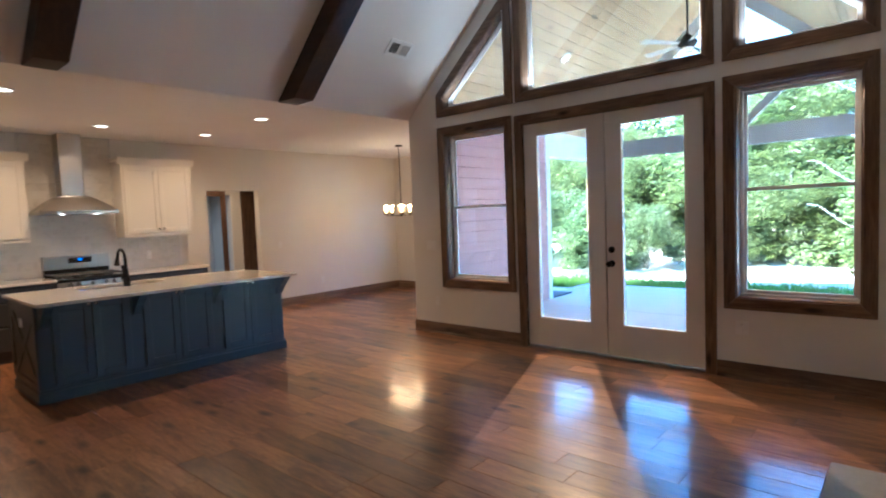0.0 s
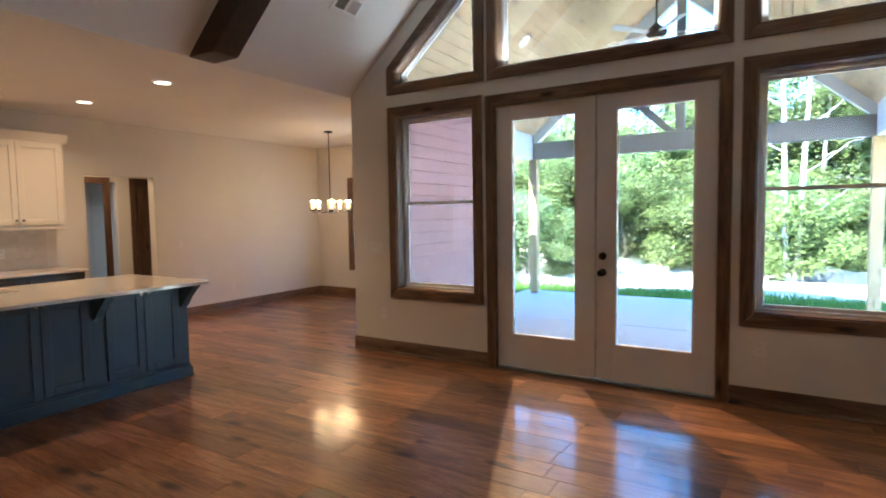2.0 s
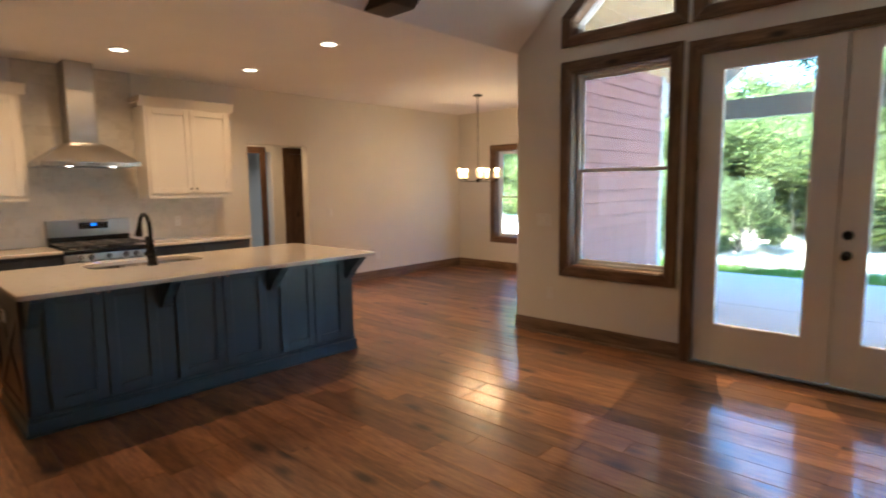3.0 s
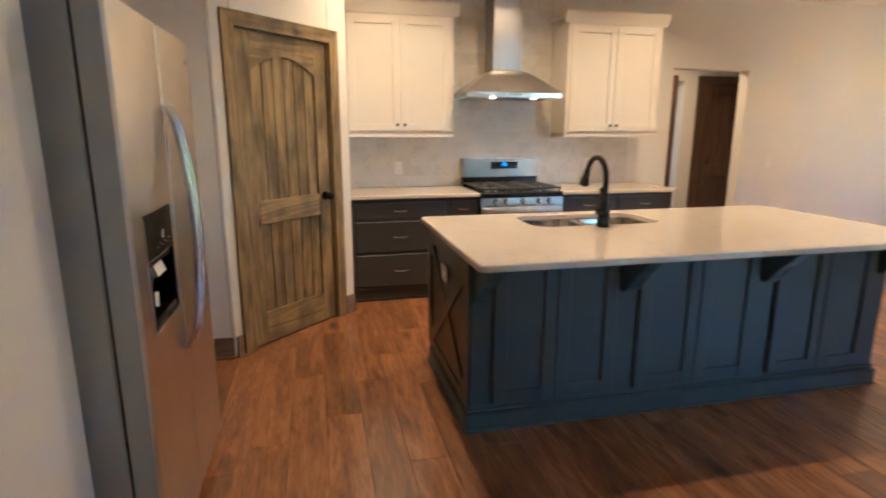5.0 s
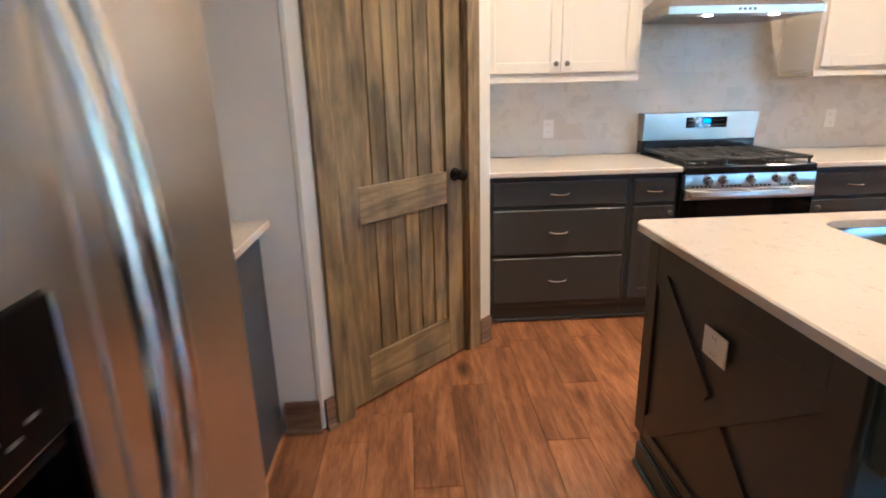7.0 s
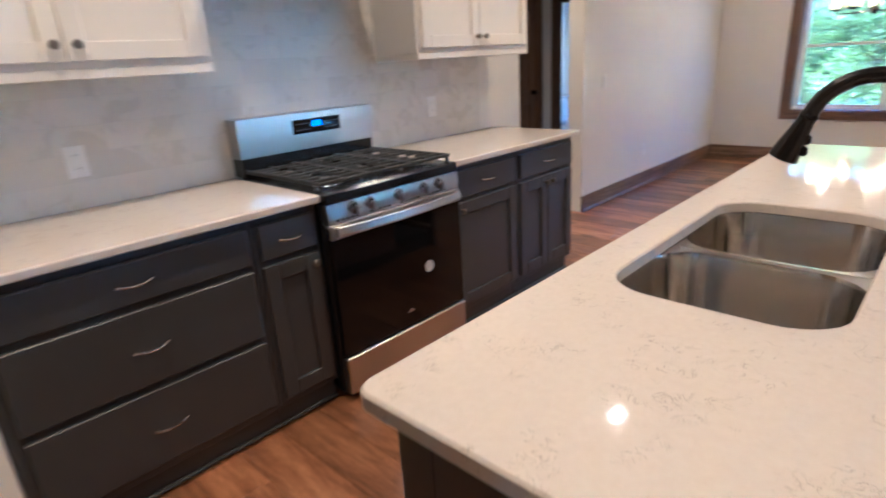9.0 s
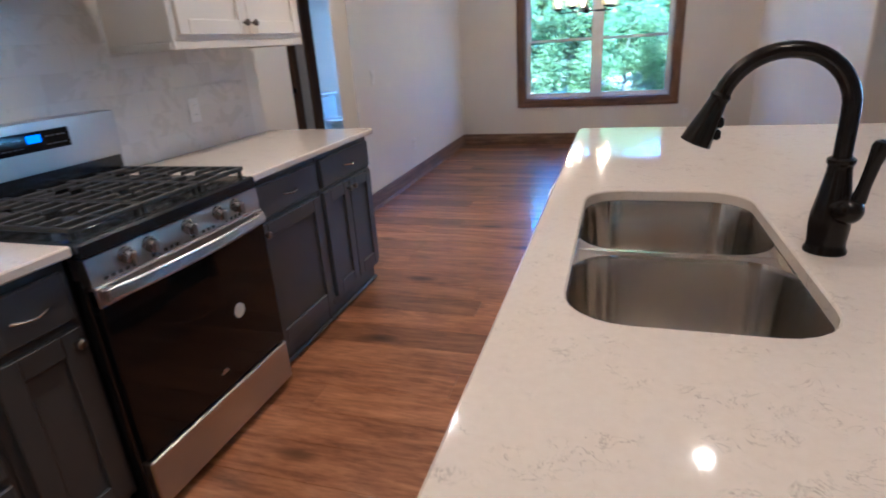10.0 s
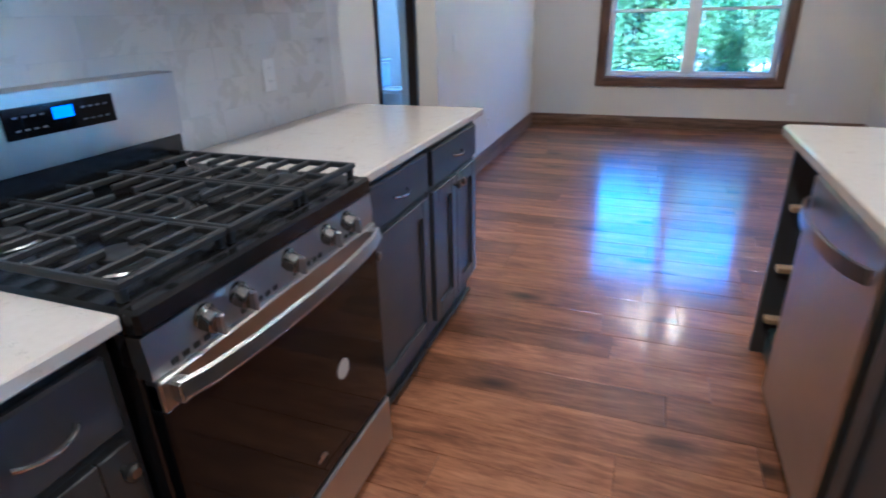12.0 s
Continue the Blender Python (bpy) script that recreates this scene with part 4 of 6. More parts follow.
top = [((k / cols - 0.5) * 5.2, 0.10 * math.sin(k * 1.1), 0.34 + 0.08 * math.sin(k * 0.9)) for k in range(cols + 1)]
for k in range(cols):
    p, q = top[k], top[k + 1]
    for o in (0.0, 0.012):
        b.faces.new([b.verts.new((p[0], p[1] + o, -0.05)), b.verts.new((q[0], q[1] + o, -0.05)), b.verts.new((q[0], q[1] + o, q[2])), b.verts.new((p[0], p[1] + o, p[2]))])
part("fabric", b, M_FABRIC, fence, "sagging blue-black fabric")
for k in range(4):
    boxes(M_POST, "stake", fence, (-2.5 + k * 1.65, -2.46 + k * 1.65, 0.02, 0.06, -0.1, 0.52), bev=0.004)

# ---- living room ceiling ----
for y in (1.19, 3.37):
    be = thing("ceiling_beam", pose(XC, y, CEIL - 0.006), "dark stained wood beam running up the vaulted ceiling", "beam", "vault beams")
    b = B()
    run = RIDGE_X - XC - 0.02
    prism(b, [(0.0, 0.0), (0.30, 0.0), (run, PITCH * (run - 0.30)), (run, PITCH * run + 0.02), (0.006, 0.02)], "y", 0, 0.235)
    bmesh.ops.bevel(b, geom=b.edges[:], offset=0.006, segments=1, affect="EDGES")
    part("timber", b, M_BEAM, be)
vent = thing("ceiling_vent", pose(-4.12, 4.51, vault(-4.12) - 0.002, 0, -slope_deg, 0) @ pose(0, 0, 0, 0, 0, 90), "white metal air vent on the sloped ceiling", "vent")
boxes(M_VENT, "frame", vent, (-0.175, 0.175, -0.105, -0.062, -0.012, 0), (-0.175, 0.175, 0.062, 0.105, -0.012, 0), (-0.175, -0.132, -0.062, 0.062, -0.012, 0), (0.132, 0.175, -0.062, 0.062, -0.012, 0), (-0.014, 0.014, -0.065, 0.065, -0.012, 0), bev=0.003)
boxes(M_SLOT, "backing", vent, (-0.135, 0.135, -0.065, 0.065, -0.003, -0.001))
for k in range(10):
    b = B()
    x = (-0.118 if k < 5 else 0.026) + (k % 5) * 0.023
    prism(b, [(x, -0.010), (x + 0.003, -0.010), (x + (0.012 if k < 5 else -0.006), -0.003), (x + (0.009 if k < 5 else -0.009), -0.003)], "y", -0.065, 0.065)
    part("slat", b, M_VENT, vent)
hearth = thing("raised_hearth", pose(0.37, 2.17, 0), "raised grey stone hearth against the side wall", "hearth")
boxes(M_STONE, "slab", hearth, (-0.385, 0.375, -0.97, 0.97, 0.25, 0.30), bev=0.008)
boxes(M_WALL, "base", hearth, (-0.355, 0.375, -0.94, 0.94, 0.0, 0.25), bev=0.004)

# ---- recessed lights ----
for x, y in ((-7.24, 1.24), (-7.24, 2.46), (-7.24, 3.75), (-5.75, 1.24), (-5.75, 3.73)):
    can_light("recessed_light", pose(x, y, CEIL - 0.0005), "small round recessed ceiling light, lit warm", "kitchen ceiling lights", CAN_POWER, WARM, M_CANLIGHT)
# These three lamps are unseen, added to brighten the rooms behind the doorway.
can_light("recessed_light", pose(-9.0, 4.7, 2.5495), "unseen round recessed light in the hall", "hall lights", 0.45, WARM, M_CANLIGHT)
can_light("recessed_light", pose(-11.0, 4.7, 2.5495), "unseen recessed light added to brighten the room off the hall", "hall lights", 0.4, (0.95, 0.96, 1.0), M_CANLIGHT)
can_light("recessed_light", pose(-10.9, 7.6, 2.5495), "unseen recessed light added to brighten the bathroom", "hall lights", 0.4, (1.0, 0.93, 0.86), M_CANLIGHT)


# ---- cabinets ----
def pull(parent, x, y, z, w=0.10):
    """A bowed bar pull."""
    b = B()
    pts = []
    for k in range(9):
        f = k / 8
        pts.append((x - w / 2 + w * f, y - 0.006 - 0.020 * math.sin(math.pi * f) ** 0.6, z - 0.004 * math.sin(math.pi * f)))
    tube(b, pts, [0.006, 0.005, 0.0045, 0.0045, 0.005, 0.0045, 0.0045, 0.005, 0.006], 8)
    return part("handle", b, M_CHROME, parent, "bowed nickel handle")


def knob(parent, x, y, z, mat=None):
    b = B()
    tube(b, [(x, y, z), (x, y - 0.012, z), (x, y - 0.016, z), (x, y - 0.026, z), (x, y - 0.031, z)], [0.006, 0.005, 0.014, 0.015, 0.009], 14)
    return part("knob", b, mat or M_KNOB, parent, "round dark nickel knob")


def slab_front(parent, x0, x1, z0, z1, mat, y=-0.02):
    return boxes(mat, "drawer", parent, (x0, x1, y, 0.0, z0, z1), bev=0.005)


def shaker(parent, x0, x1, z0, z1, mat, rail=0.062, y=-0.02, name="door"):
    """A shaker door: a panel with four rails round it."""
    d = boxes(mat, name, parent, (x0 + 0.001, x1 - 0.001, y + 0.013, 0.0, z0 + 0.001, z1 - 0.001))
    for part_name, q in (("stile", (x0, x0 + rail, z0, z1)), ("stile", (x1 - rail, x1, z0, z1)), ("rail", (x0 + rail, x1 - rail, z0, z0 + rail)), ("rail", (x0 + rail, x1 - rail, z1 - rail, z1))):
        boxes(mat, part_name, d, (q[0], q[1], y, y + 0.014, q[2], q[3]), bev=0.0025)
    return d


FACE = -7.672


def base_unit(y0, y1, label):
    c = thing("base_cabinet", pose(FACE, y0, 0, 0, 0, 90), label, "cabinet", "range wall base cabinets")
    w = y1 - y0
    boxes(M_CHAR, "body", c, (0.001, w - 0.001, 0.0, 0.635, 0.10, 0.884), bev=0.002)
    boxes(M_CHAR, "toe_kick", c, (0.001, w - 0.001, 0.035, 0.60, 0.0, 0.10))
    boxes(M_CHAR, "shoe_moulding", c, (0.001, w - 0.001, 0.016, 0.035, 0.0, 0.018), bev=0.006)
    return c, w


c, w = base_unit(0.872, 1.685, "charcoal painted three-drawer base cabinet with nickel pulls")
for z0, z1 in ((0.715, 0.852), (0.432, 0.692), (0.135, 0.410)):
    d = slab_front(c, 0.035, w - 0.02, z0, z1, M_CHAR)
    pull(d, 0.41, -0.02, (z0 + z1) / 2)
c, w = base_unit(1.686, 1.966, "narrow charcoal base cabinet with a drawer over a door")
d = slab_front(c, 0.022, w - 0.022, 0.715, 0.852, M_CHAR)
pull(d, w / 2, -0.02, 0.783, 0.09)
d = shaker(c, 0.022, w - 0.022, 0.135, 0.692, M_CHAR)
knob(d, w - 0.05, -0.02, 0.655)
c, w = base_unit(2.730, 3.274, "charcoal base cabinet with a drawer over one shaker door")
d = slab_front(c, 0.022, w - 0.022, 0.715, 0.852, M_CHAR)
pull(d, w / 2, -0.02, 0.783, 0.10)
d = shaker(c, 0.022, w - 0.022, 0.135, 0.692, M_CHAR)
knob(d, 0.055, -0.02, 0.655)
c, w = base_unit(3.275, 3.862, "charcoal base cabinet with a drawer over two shaker doors")
d = slab_front(c, 0.022, w - 0.022, 0.715, 0.852, M_CHAR)
pull(d, w / 2, -0.02, 0.783, 0.10)
for x0, x1, k in ((0.022, w / 2 - 0.002, w / 2 - 0.03), (w / 2 + 0.002, w - 0.022, w / 2 + 0.03)):
    d = shaker(c, x0, x1, 0.135, 0.692, M_CHAR)
    knob(d, k, -0.02, 0.655)


def worktop(y0, y1, label):
    b = B()
    box(b, XW + 0.012, -7.626, y0, y1, 0.885, 0.915, 0.005)
    single("worktop", b, M_QUARTZ, label, "worktop", "range wall worktops")


worktop(0.862, 1.967, "pale quartz worktop on charcoal cabinets beside the range")
worktop(2.729, 3.878, "pale quartz worktop on charcoal cabinets near the doorway")


def upper(y0, y1, label):
    w = y1 - y0
    c = thing("wall_cabinet", pose(-7.975, y0, 1.38, 0, 0, 90), label, "cabinet", "upper cabinets")
    boxes(M_WHITE, "body", c, (0, w, 0.0, 0.33, 0.03, 1.01), bev=0.002)
    boxes(M_WHITE, "light_rail", c, (0.0, w, -0.004, 0.014, 0.0, 0.036), (0.0, 0.014, 0.014, 0.33, 0.0, 0.03), (w - 0.014, w, 0.014, 0.33, 0.0, 0.03), bev=0.003)
    b = B()
    pr = [(0.0, 0.0), (-0.012, 0.0), (-0.016, 0.022), (-0.046, 0.075), (-0.05, 0.10), (0.0, 0.10)]
    prism(b, [(y - 0.0, z + 1.005) for y, z in pr], "x", -0.045, w + 0.045)
    box(b, -0.045, 0.0, 0.0, 0.33, 1.06, 1.105, 0.004)
    box(b, w, w + 0.045, 0.0, 0.33, 1.06, 1.105, 0.004)
    part("crown_moulding", b, M_WHITE, c)
    for x0, x1, k in ((0.028, w / 2 - 0.002, w / 2 - 0.032), (w / 2 + 0.002, w - 0.028, w / 2 + 0.032)):
        d = shaker(c, x0, x1, 0.055, 0.985, M_WHITE, 0.06)
        knob(d, k, -0.02, 0.105)
    return c


upper(0.872, 1.811, "cream painted wall cabinet with two shaker doors and crown moulding")
upper(2.877, 3.832, "cream painted wall cabinet with two shaker doors and crown moulding")

# ---- range ----
rg = thing("gas_range", pose(-7.60, 1.970, 0, 0, 0, 90), "stainless gas range with black grates and black glass oven door", "range")
W = 0.756
boxes(M_BLACK, "body", rg, (0.002, W - 0.002, 0.035, 0.70, 0.03, 0.895), bev=0.004)
for x in (0.04, W - 0.04):
    for y in (0.08, 0.62):
        b = B()
        tube(b, [(x, y, 0.0), (x, y, 0.03)], 0.018, 10)
        part("foot", b, M_SLOT, rg)
boxes(M_STEEL, "storage_drawer", rg, (0.004, W - 0.004, -0.006, 0.034, 0.035, 0.208), bev=0.006, label="brushed steel storage drawer")
b = B()
box(b, 0.004, W - 0.004, 0.0, 0.034, 0.215, 0.788, 0.006)
od = part("oven_door", b, M_BLACKGLASS, rg, "black glass oven door")
boxes(M_STEEL, "top_trim", od, (0.004, W - 0.004, -0.004, 0.03, 0.730, 0.790), bev=0.004)
b = B()
pts = []
for k in range(13):
    f = k / 12
    pts.append((0.024 + (W - 0.048) * f, -0.016 - 0.034 * math.sin(math.pi * f) ** 0.55, 0.768))
rows = []
for x, y, z in pts:
    rows.append([b.verts.new((x, y + dy, z + dz)) for dy, dz in ((-0.010, -0.019), (-0.014, -0.012), (-0.009, 0.014), (-0.003, 0.018), (0.003, 0.014), (-0.002, -0.017))])
for u, v in zip(rows, rows[1:]):
    for k in range(6):
        b.faces.new([u[k], u[(k + 1) % 6], v[(k + 1) % 6], v[k]])
b.faces.new(rows[0][::-1])
b.faces.new(rows[-1])
part("handle", b, M_STEEL, od, "bowed brushed steel handle")
for x in (0.035, W - 0.035):
    boxes(M_STEEL, "handle_bracket", od, (x - 0.014, x + 0.014, -0.026, 0.0, 0.742, 0.782), bev=0.004)
b = B()
tube(b, [(0.52, -0.0015, 0.467), (0.52, 0.001, 0.467)], 0.028, 20)
part("round_sticker", b, M_PAPER, od, "small round pale sticker")
boxes(M_STEEL, "maker_mark", od, (0.365, 0.405, -0.0015, 0.001, 0.284, 0.292), (0.375, 0.395, -0.0015, 0.001, 0.294, 0.300))
b = B()
prism(b, [(0.004, 0.812), (0.009, 0.870), (0.06, 0.870), (0.06, 0.812)], "x", 0.002, W - 0.002)
cp = part("control_panel", b, M_STEEL, rg, "sloped brushed steel control panel")
boxes(M_STEEL, "vent_strip", rg, (0.003, W - 0.003, 0.006, 0.06, 0.791, 0.812), bev=0.001)
for k in range(28):
    x = 0.05 + k * (W - 0.1) / 27
    if k % 7 in (5, 6):
        continue
    boxes(M_SLOT, "vent_slot", cp, (x - 0.007, x + 0.007, 0.0045, 0.010, 0.798, 0.808))
for x in (0.128, 0.215, 0.374, 0.523, 0.617):
    b = B()
    tube(b, [(x, 0.022, 0.842), (x, 0.006, 0.839), (x, 0.003, 0.838), (x, -0.018, 0.833), (x, -0.021, 0.8325)], [0.026, 0.026, 0.022, 0.020, 0.017], 20)
    kb = part("knob", b, M_RANGEKNOB, rg, "steel burner knob")
    boxes(M_STEEL, "grip", kb, (x - 0.005, x + 0.005, -0.036, -0.018, 0.813, 0.852), bev=0.003)
boxes(M_BLACK, "cooktop", rg, (0.0, W, 0.03, 0.655, 0.885, 0.917), (0.0, W, 0.004, 0.036, 0.871, 0.9165), bev=0.007, label="black enamel cooktop with a deep front lip")
for x, y, rr in ((0.14, 0.18, 0.042), (0.14, 0.48, 0.034), (0.378, 0.33, 0.05), (0.616, 0.18, 0.045), (0.616, 0.48, 0.034)):
    b = B()
    lathe(b, [(rr + 0.012, 0.0), (rr + 0.010, 0.008), (rr, 0.010), (rr, 0.018), (rr * 0.8, 0.023)], 20, (x, y, 0.917))
    part("burner", b, M_IRON, rg)
    b = B()
    lathe(b, [(rr + 0.028, 0.0), (rr + 0.024, 0.004), (rr + 0.012, 0.004)], 22, (x, y, 0.9165))
    part("burner_ring", b, M_CHROME, rg)
for x0, x1 in ((0.012, 0.252), (0.256, 0.500), (0.504, 0.744)):
    gr = B()
    z0, z1 = 0.940, 0.955
    for y in (0.045, 0.635):
        box(gr, x0, x1, y - 0.007, y + 0.007, z0, z1, 0.003)
    for x in (x0 + 0.006, x1 - 0.006):
        box(gr, x - 0.006, x + 0.006, 0.045, 0.635, z0, z1, 0.003)
    for k in range(1, 9):
        y = 0.045 + 0.59 * k / 9
        if k in (2, 3, 6, 7):
            box(gr, x0, x0 + (x1 - x0) * 0.40, y - 0.005, y + 0.005, z0, z1, 0.003)
            box(gr, x0 + (x1 - x0) * 0.60, x1, y - 0.005, y + 0.005, z0, z1, 0.003)
        else:
            box(gr, x0, x1, y - 0.005, y + 0.005, z0, z1, 0.003)
    xm = (x0 + x1) / 2
    for ya, yb in ((0.045, 0.13), (0.28, 0.40), (0.54, 0.635)):
        box(gr, xm - 0.005, xm + 0.005, ya, yb, z0 - 0.001, z1 - 0.001, 0.003)
    for x in (x0 + 0.012, x1 - 0.012):
        for y in (0.05, 0.63):
            box(gr, x - 0.007, x + 0.007, y - 0.007, y + 0.007, 0.917, z0, 0.002)
    part("grate", gr, M_IRON, rg, "cast-iron grate")
bg = boxes(M_BLACK, "backguard", rg, (0.0, W, 0.615, 0.705, 0.917, 1.172), bev=0.006, label="steel-faced backguard")
b = B()
prism(b, [(0.612, 1.004), (0.604, 1.174), (0.607, 1.177), (0.70, 1.177), (0.70, 1.004)], "x", -0.002, W + 0.002)
part("backguard_panel", b, M_STEEL, rg, "brushed steel backguard panel")
boxes(M_BLACKGLASS, "display_panel", rg, (0.275, 0.545, 0.6015, 0.612, 1.078, 1.145), bev=0.001)
boxes(M_BLUE, "display_digits", rg, (0.385, 0.435, 0.6005, 0.603, 1.108, 1.134), label="blue lit clock digits")
for k in range(4):
    for s in (0.295, 0.455):
        for z in (1.094, 1.122):
            boxes(M_KEY, "touch_key", rg, (s + k * 0.020, s + k * 0.020 + 0.011, 0.6008, 0.603, z, z + 0.004))

# ---- range hood ----
HC = 2.325
hood = thing("range_hood", pose(XW + 0.01, HC, 1.72, 0, 0, 90), "stainless chimney range hood with two lit lamps", "range hood")
b = B()
hw, hd = 0.44, 0.50
box(b, -hw, hw, -hd, 0.0, 0.0, 0.045, 0.003)
part("rim", b, M_STEEL, hood)
b = B()
lo = [(-hw, -hd), (hw, -hd), (hw, 0), (-hw, 0)]
rows = []
for f in range(7):
    q = f / 6
    e = 1 - (1 - q) ** 1.35
    hx, dy0 = hw + (0.132 - hw) * q ** 0.92, -hd + (hd - 0.26) * q ** 0.92
    rows.append([b.verts.new((x, y, 0.045 + 0.20 * e)) for x, y in ((-hx, dy0), (hx, dy0), (hx, 0), (-hx, 0))])
for u, v in zip(rows, rows[1:]):
    for k in range(4):
        b.faces.new([u[k], u[(k + 1) % 4], v[(k + 1) % 4], v[k]])
part("canopy", b, M_STEEL, hood, "flared brushed steel canopy")
boxes(M_STEEL, "chimney", hood, (-0.13, 0.13, -0.255, 0.0, 0.244, CEIL - 1.721), bev=0.004)
boxes(M_KNOB, "filter", hood, (-hw + 0.06, hw - 0.06, -hd + 0.10, -0.04, -0.002, 0.004))
for x in (-0.19, 0.19):
    b = B()
    lathe(b, [(0.026, -0.006), (0.026, 0.002)], 18, (x, -hd + 0.055, 0))
    hl = part("lamp", b, M_HOODLIGHT, hood, "lit hood lamp")
    lamp("hood_lamp", "SPOT", hood.matrix_world @ pose(x, -hd + 0.055, -0.012), 0.045, (1.0, 0.84, 0.62), 0.02, None, 100, 0.35)
for k in range(4):
    boxes(M_SLOT, "button", hood, (-0.05 + k * 0.028, -0.034 + k * 0.028, -hd - 0.002, -hd + 0.001, 0.016, 0.030))


# ---- island ----
IX0, IX1, IY0, IY1 = -6.479, -5.182, 1.229, 3.746
SINK = (-6.375, -5.960, 1.792, 2.600)


def rounded(x0, x1, y0, y1, rr, k=6):
    out = []
    for cx, cy, a0 in ((x1 - rr, y1 - rr, 0), (x0 + rr, y1 - rr, 90), (x0 + rr, y0 + rr, 180), (x1 - rr, y0 + rr, 270)):
        for i in range(k + 1):
            a = radians(a0 + 90 * i / k)
            out.append((cx + rr * math.cos(a), cy + rr * math.sin(a)))
    return out


isl = thing("kitchen_island", pose(-5.96, 2.49, 0), "dark navy painted kitchen island with shaker doors and corbels", "island")
OX, OY = -5.96, 2.49


def loc(x0, x1, y0, y1, z0, z1):
    return (x0 - OX, x1 - OX, y0 - OY, y1 - OY, z0, z1)


BX0, BX1, BY0, BY1 = -6.430, -5.500, 1.283, 3.705
for d in ((SINK[1] + 0.03, BX1, BY0, BY1, 0.10, 0.884), (BX0, SINK[1] + 0.03, BY0, SINK[2] - 0.03, 0.10, 0.884), (BX0, SINK[1] + 0.03, SINK[3] + 0.03, 2.655, 0.10, 0.884),
          (BX0, SINK[1] + 0.03, SINK[2] - 0.03, SINK[3] + 0.03, 0.10, 0.60), (BX0, BX0 + 0.02, SINK[2] - 0.03, SINK[3] + 0.03, 0.60, 0.884),
          (-6.0, SINK[1] + 0.03, 2.655, BY1, 0.10, 0.884), (BX0, -6.0, BY1 - 0.02, BY1, 0.0, 0.884)):
    # Panel beside the open bay is charcoal: the recess's shade put into colour.
    boxes(M_CHAR if d[4] == 0.0 else M_NAVY, "carcass_panel", isl, loc(*d), bev=0.002)
b = B()
prism(b, [(p[0] - OX, p[1] - OY) for p in ((BX1 + 0.024, BY0 - 0.024), (BX1 + 0.024, BY1 + 0.022), (BX0 + 0.05, BY1 + 0.022), (BX0 + 0.05, BY0 - 0.024))], "z", 0.0, 0.095)
prism(b, [(p[0] - OX, p[1] - OY) for p in ((BX1 + 0.012, BY0 - 0.012), (BX1 + 0.012, BY1 + 0.012), (BX0 + 0.05, BY1 + 0.012), (BX0 + 0.05, BY0 - 0.012))], "z", 0.095, 0.122)
bmesh.ops.bevel(b, geom=[e for e in b.edges if abs(e.verts[0].co.z - e.verts[1].co.z) < 1e-4 and e.verts[0].co.z > 0.05], offset=0.007, segments=2, affect="EDGES")
part("base_moulding", b, M_NAVY, isl)
b = B()
box(b, *loc(BX1 + 0.022, BX1 + 0.036, BY0 - 0.03, BY1 + 0.03, 0, 0.016), 0.005)
box(b, *loc(BX0 + 0.05, BX1 + 0.022, BY0 - 0.036, BY0 - 0.022, 0, 0.016), 0.005)
part("shoe_moulding", b, M_NAVY, isl)


def island_side(fn, m):
    before = set(isl.children_recursive)
    fn()
    for ob in set(isl.children_recursive) - before:
        ob.data.transform(m)


def east_side():
    lo, hi = BY0 - OY, BY1 - OY
    for x in (1.333, 2.090, 2.905, 3.662):
        x -= OY
        hw = 0.058 if 1.4 < x + OY < 3.6 else 0.048
        boxes(M_NAVY, "pilaster", isl, (x - hw, x + hw, -0.005, 0.0, 0.122, 0.884), bev=0.002)
        b = B()
        pr = [(-0.004, 0.884), (-0.235, 0.884), (-0.235, 0.858), (-0.205, 0.846), (-0.165, 0.800), (-0.110, 0.760), (-0.075, 0.715), (-0.065, 0.690), (-0.045, 0.682), (-0.045, 0.668), (-0.004, 0.668)]
        prism(b, pr, "x", x - 0.034, x + 0.034)
        bmesh.ops.bevel(b, geom=b.edges[:], offset=0.003, segments=1, affect="EDGES")
        part("corbel", b, M_NAVY, isl, "scrolled dark bracket under the top")
    for x0, x1 in ((1.392, 2.028), (2.152, 2.843), (2.967, 3.610)):
        mid = (x0 + x1) / 2 - OY
        for a, c, k in ((x0 - OY, mid - 0.002, mid - 0.030), (mid + 0.002, x1 - OY, mid + 0.030)):
            d = shaker(isl, a, c, 0.140, 0.862, M_NAVY, 0.066, -0.028)
            knob(d, k, -0.028, 0.838, M_CHROME)


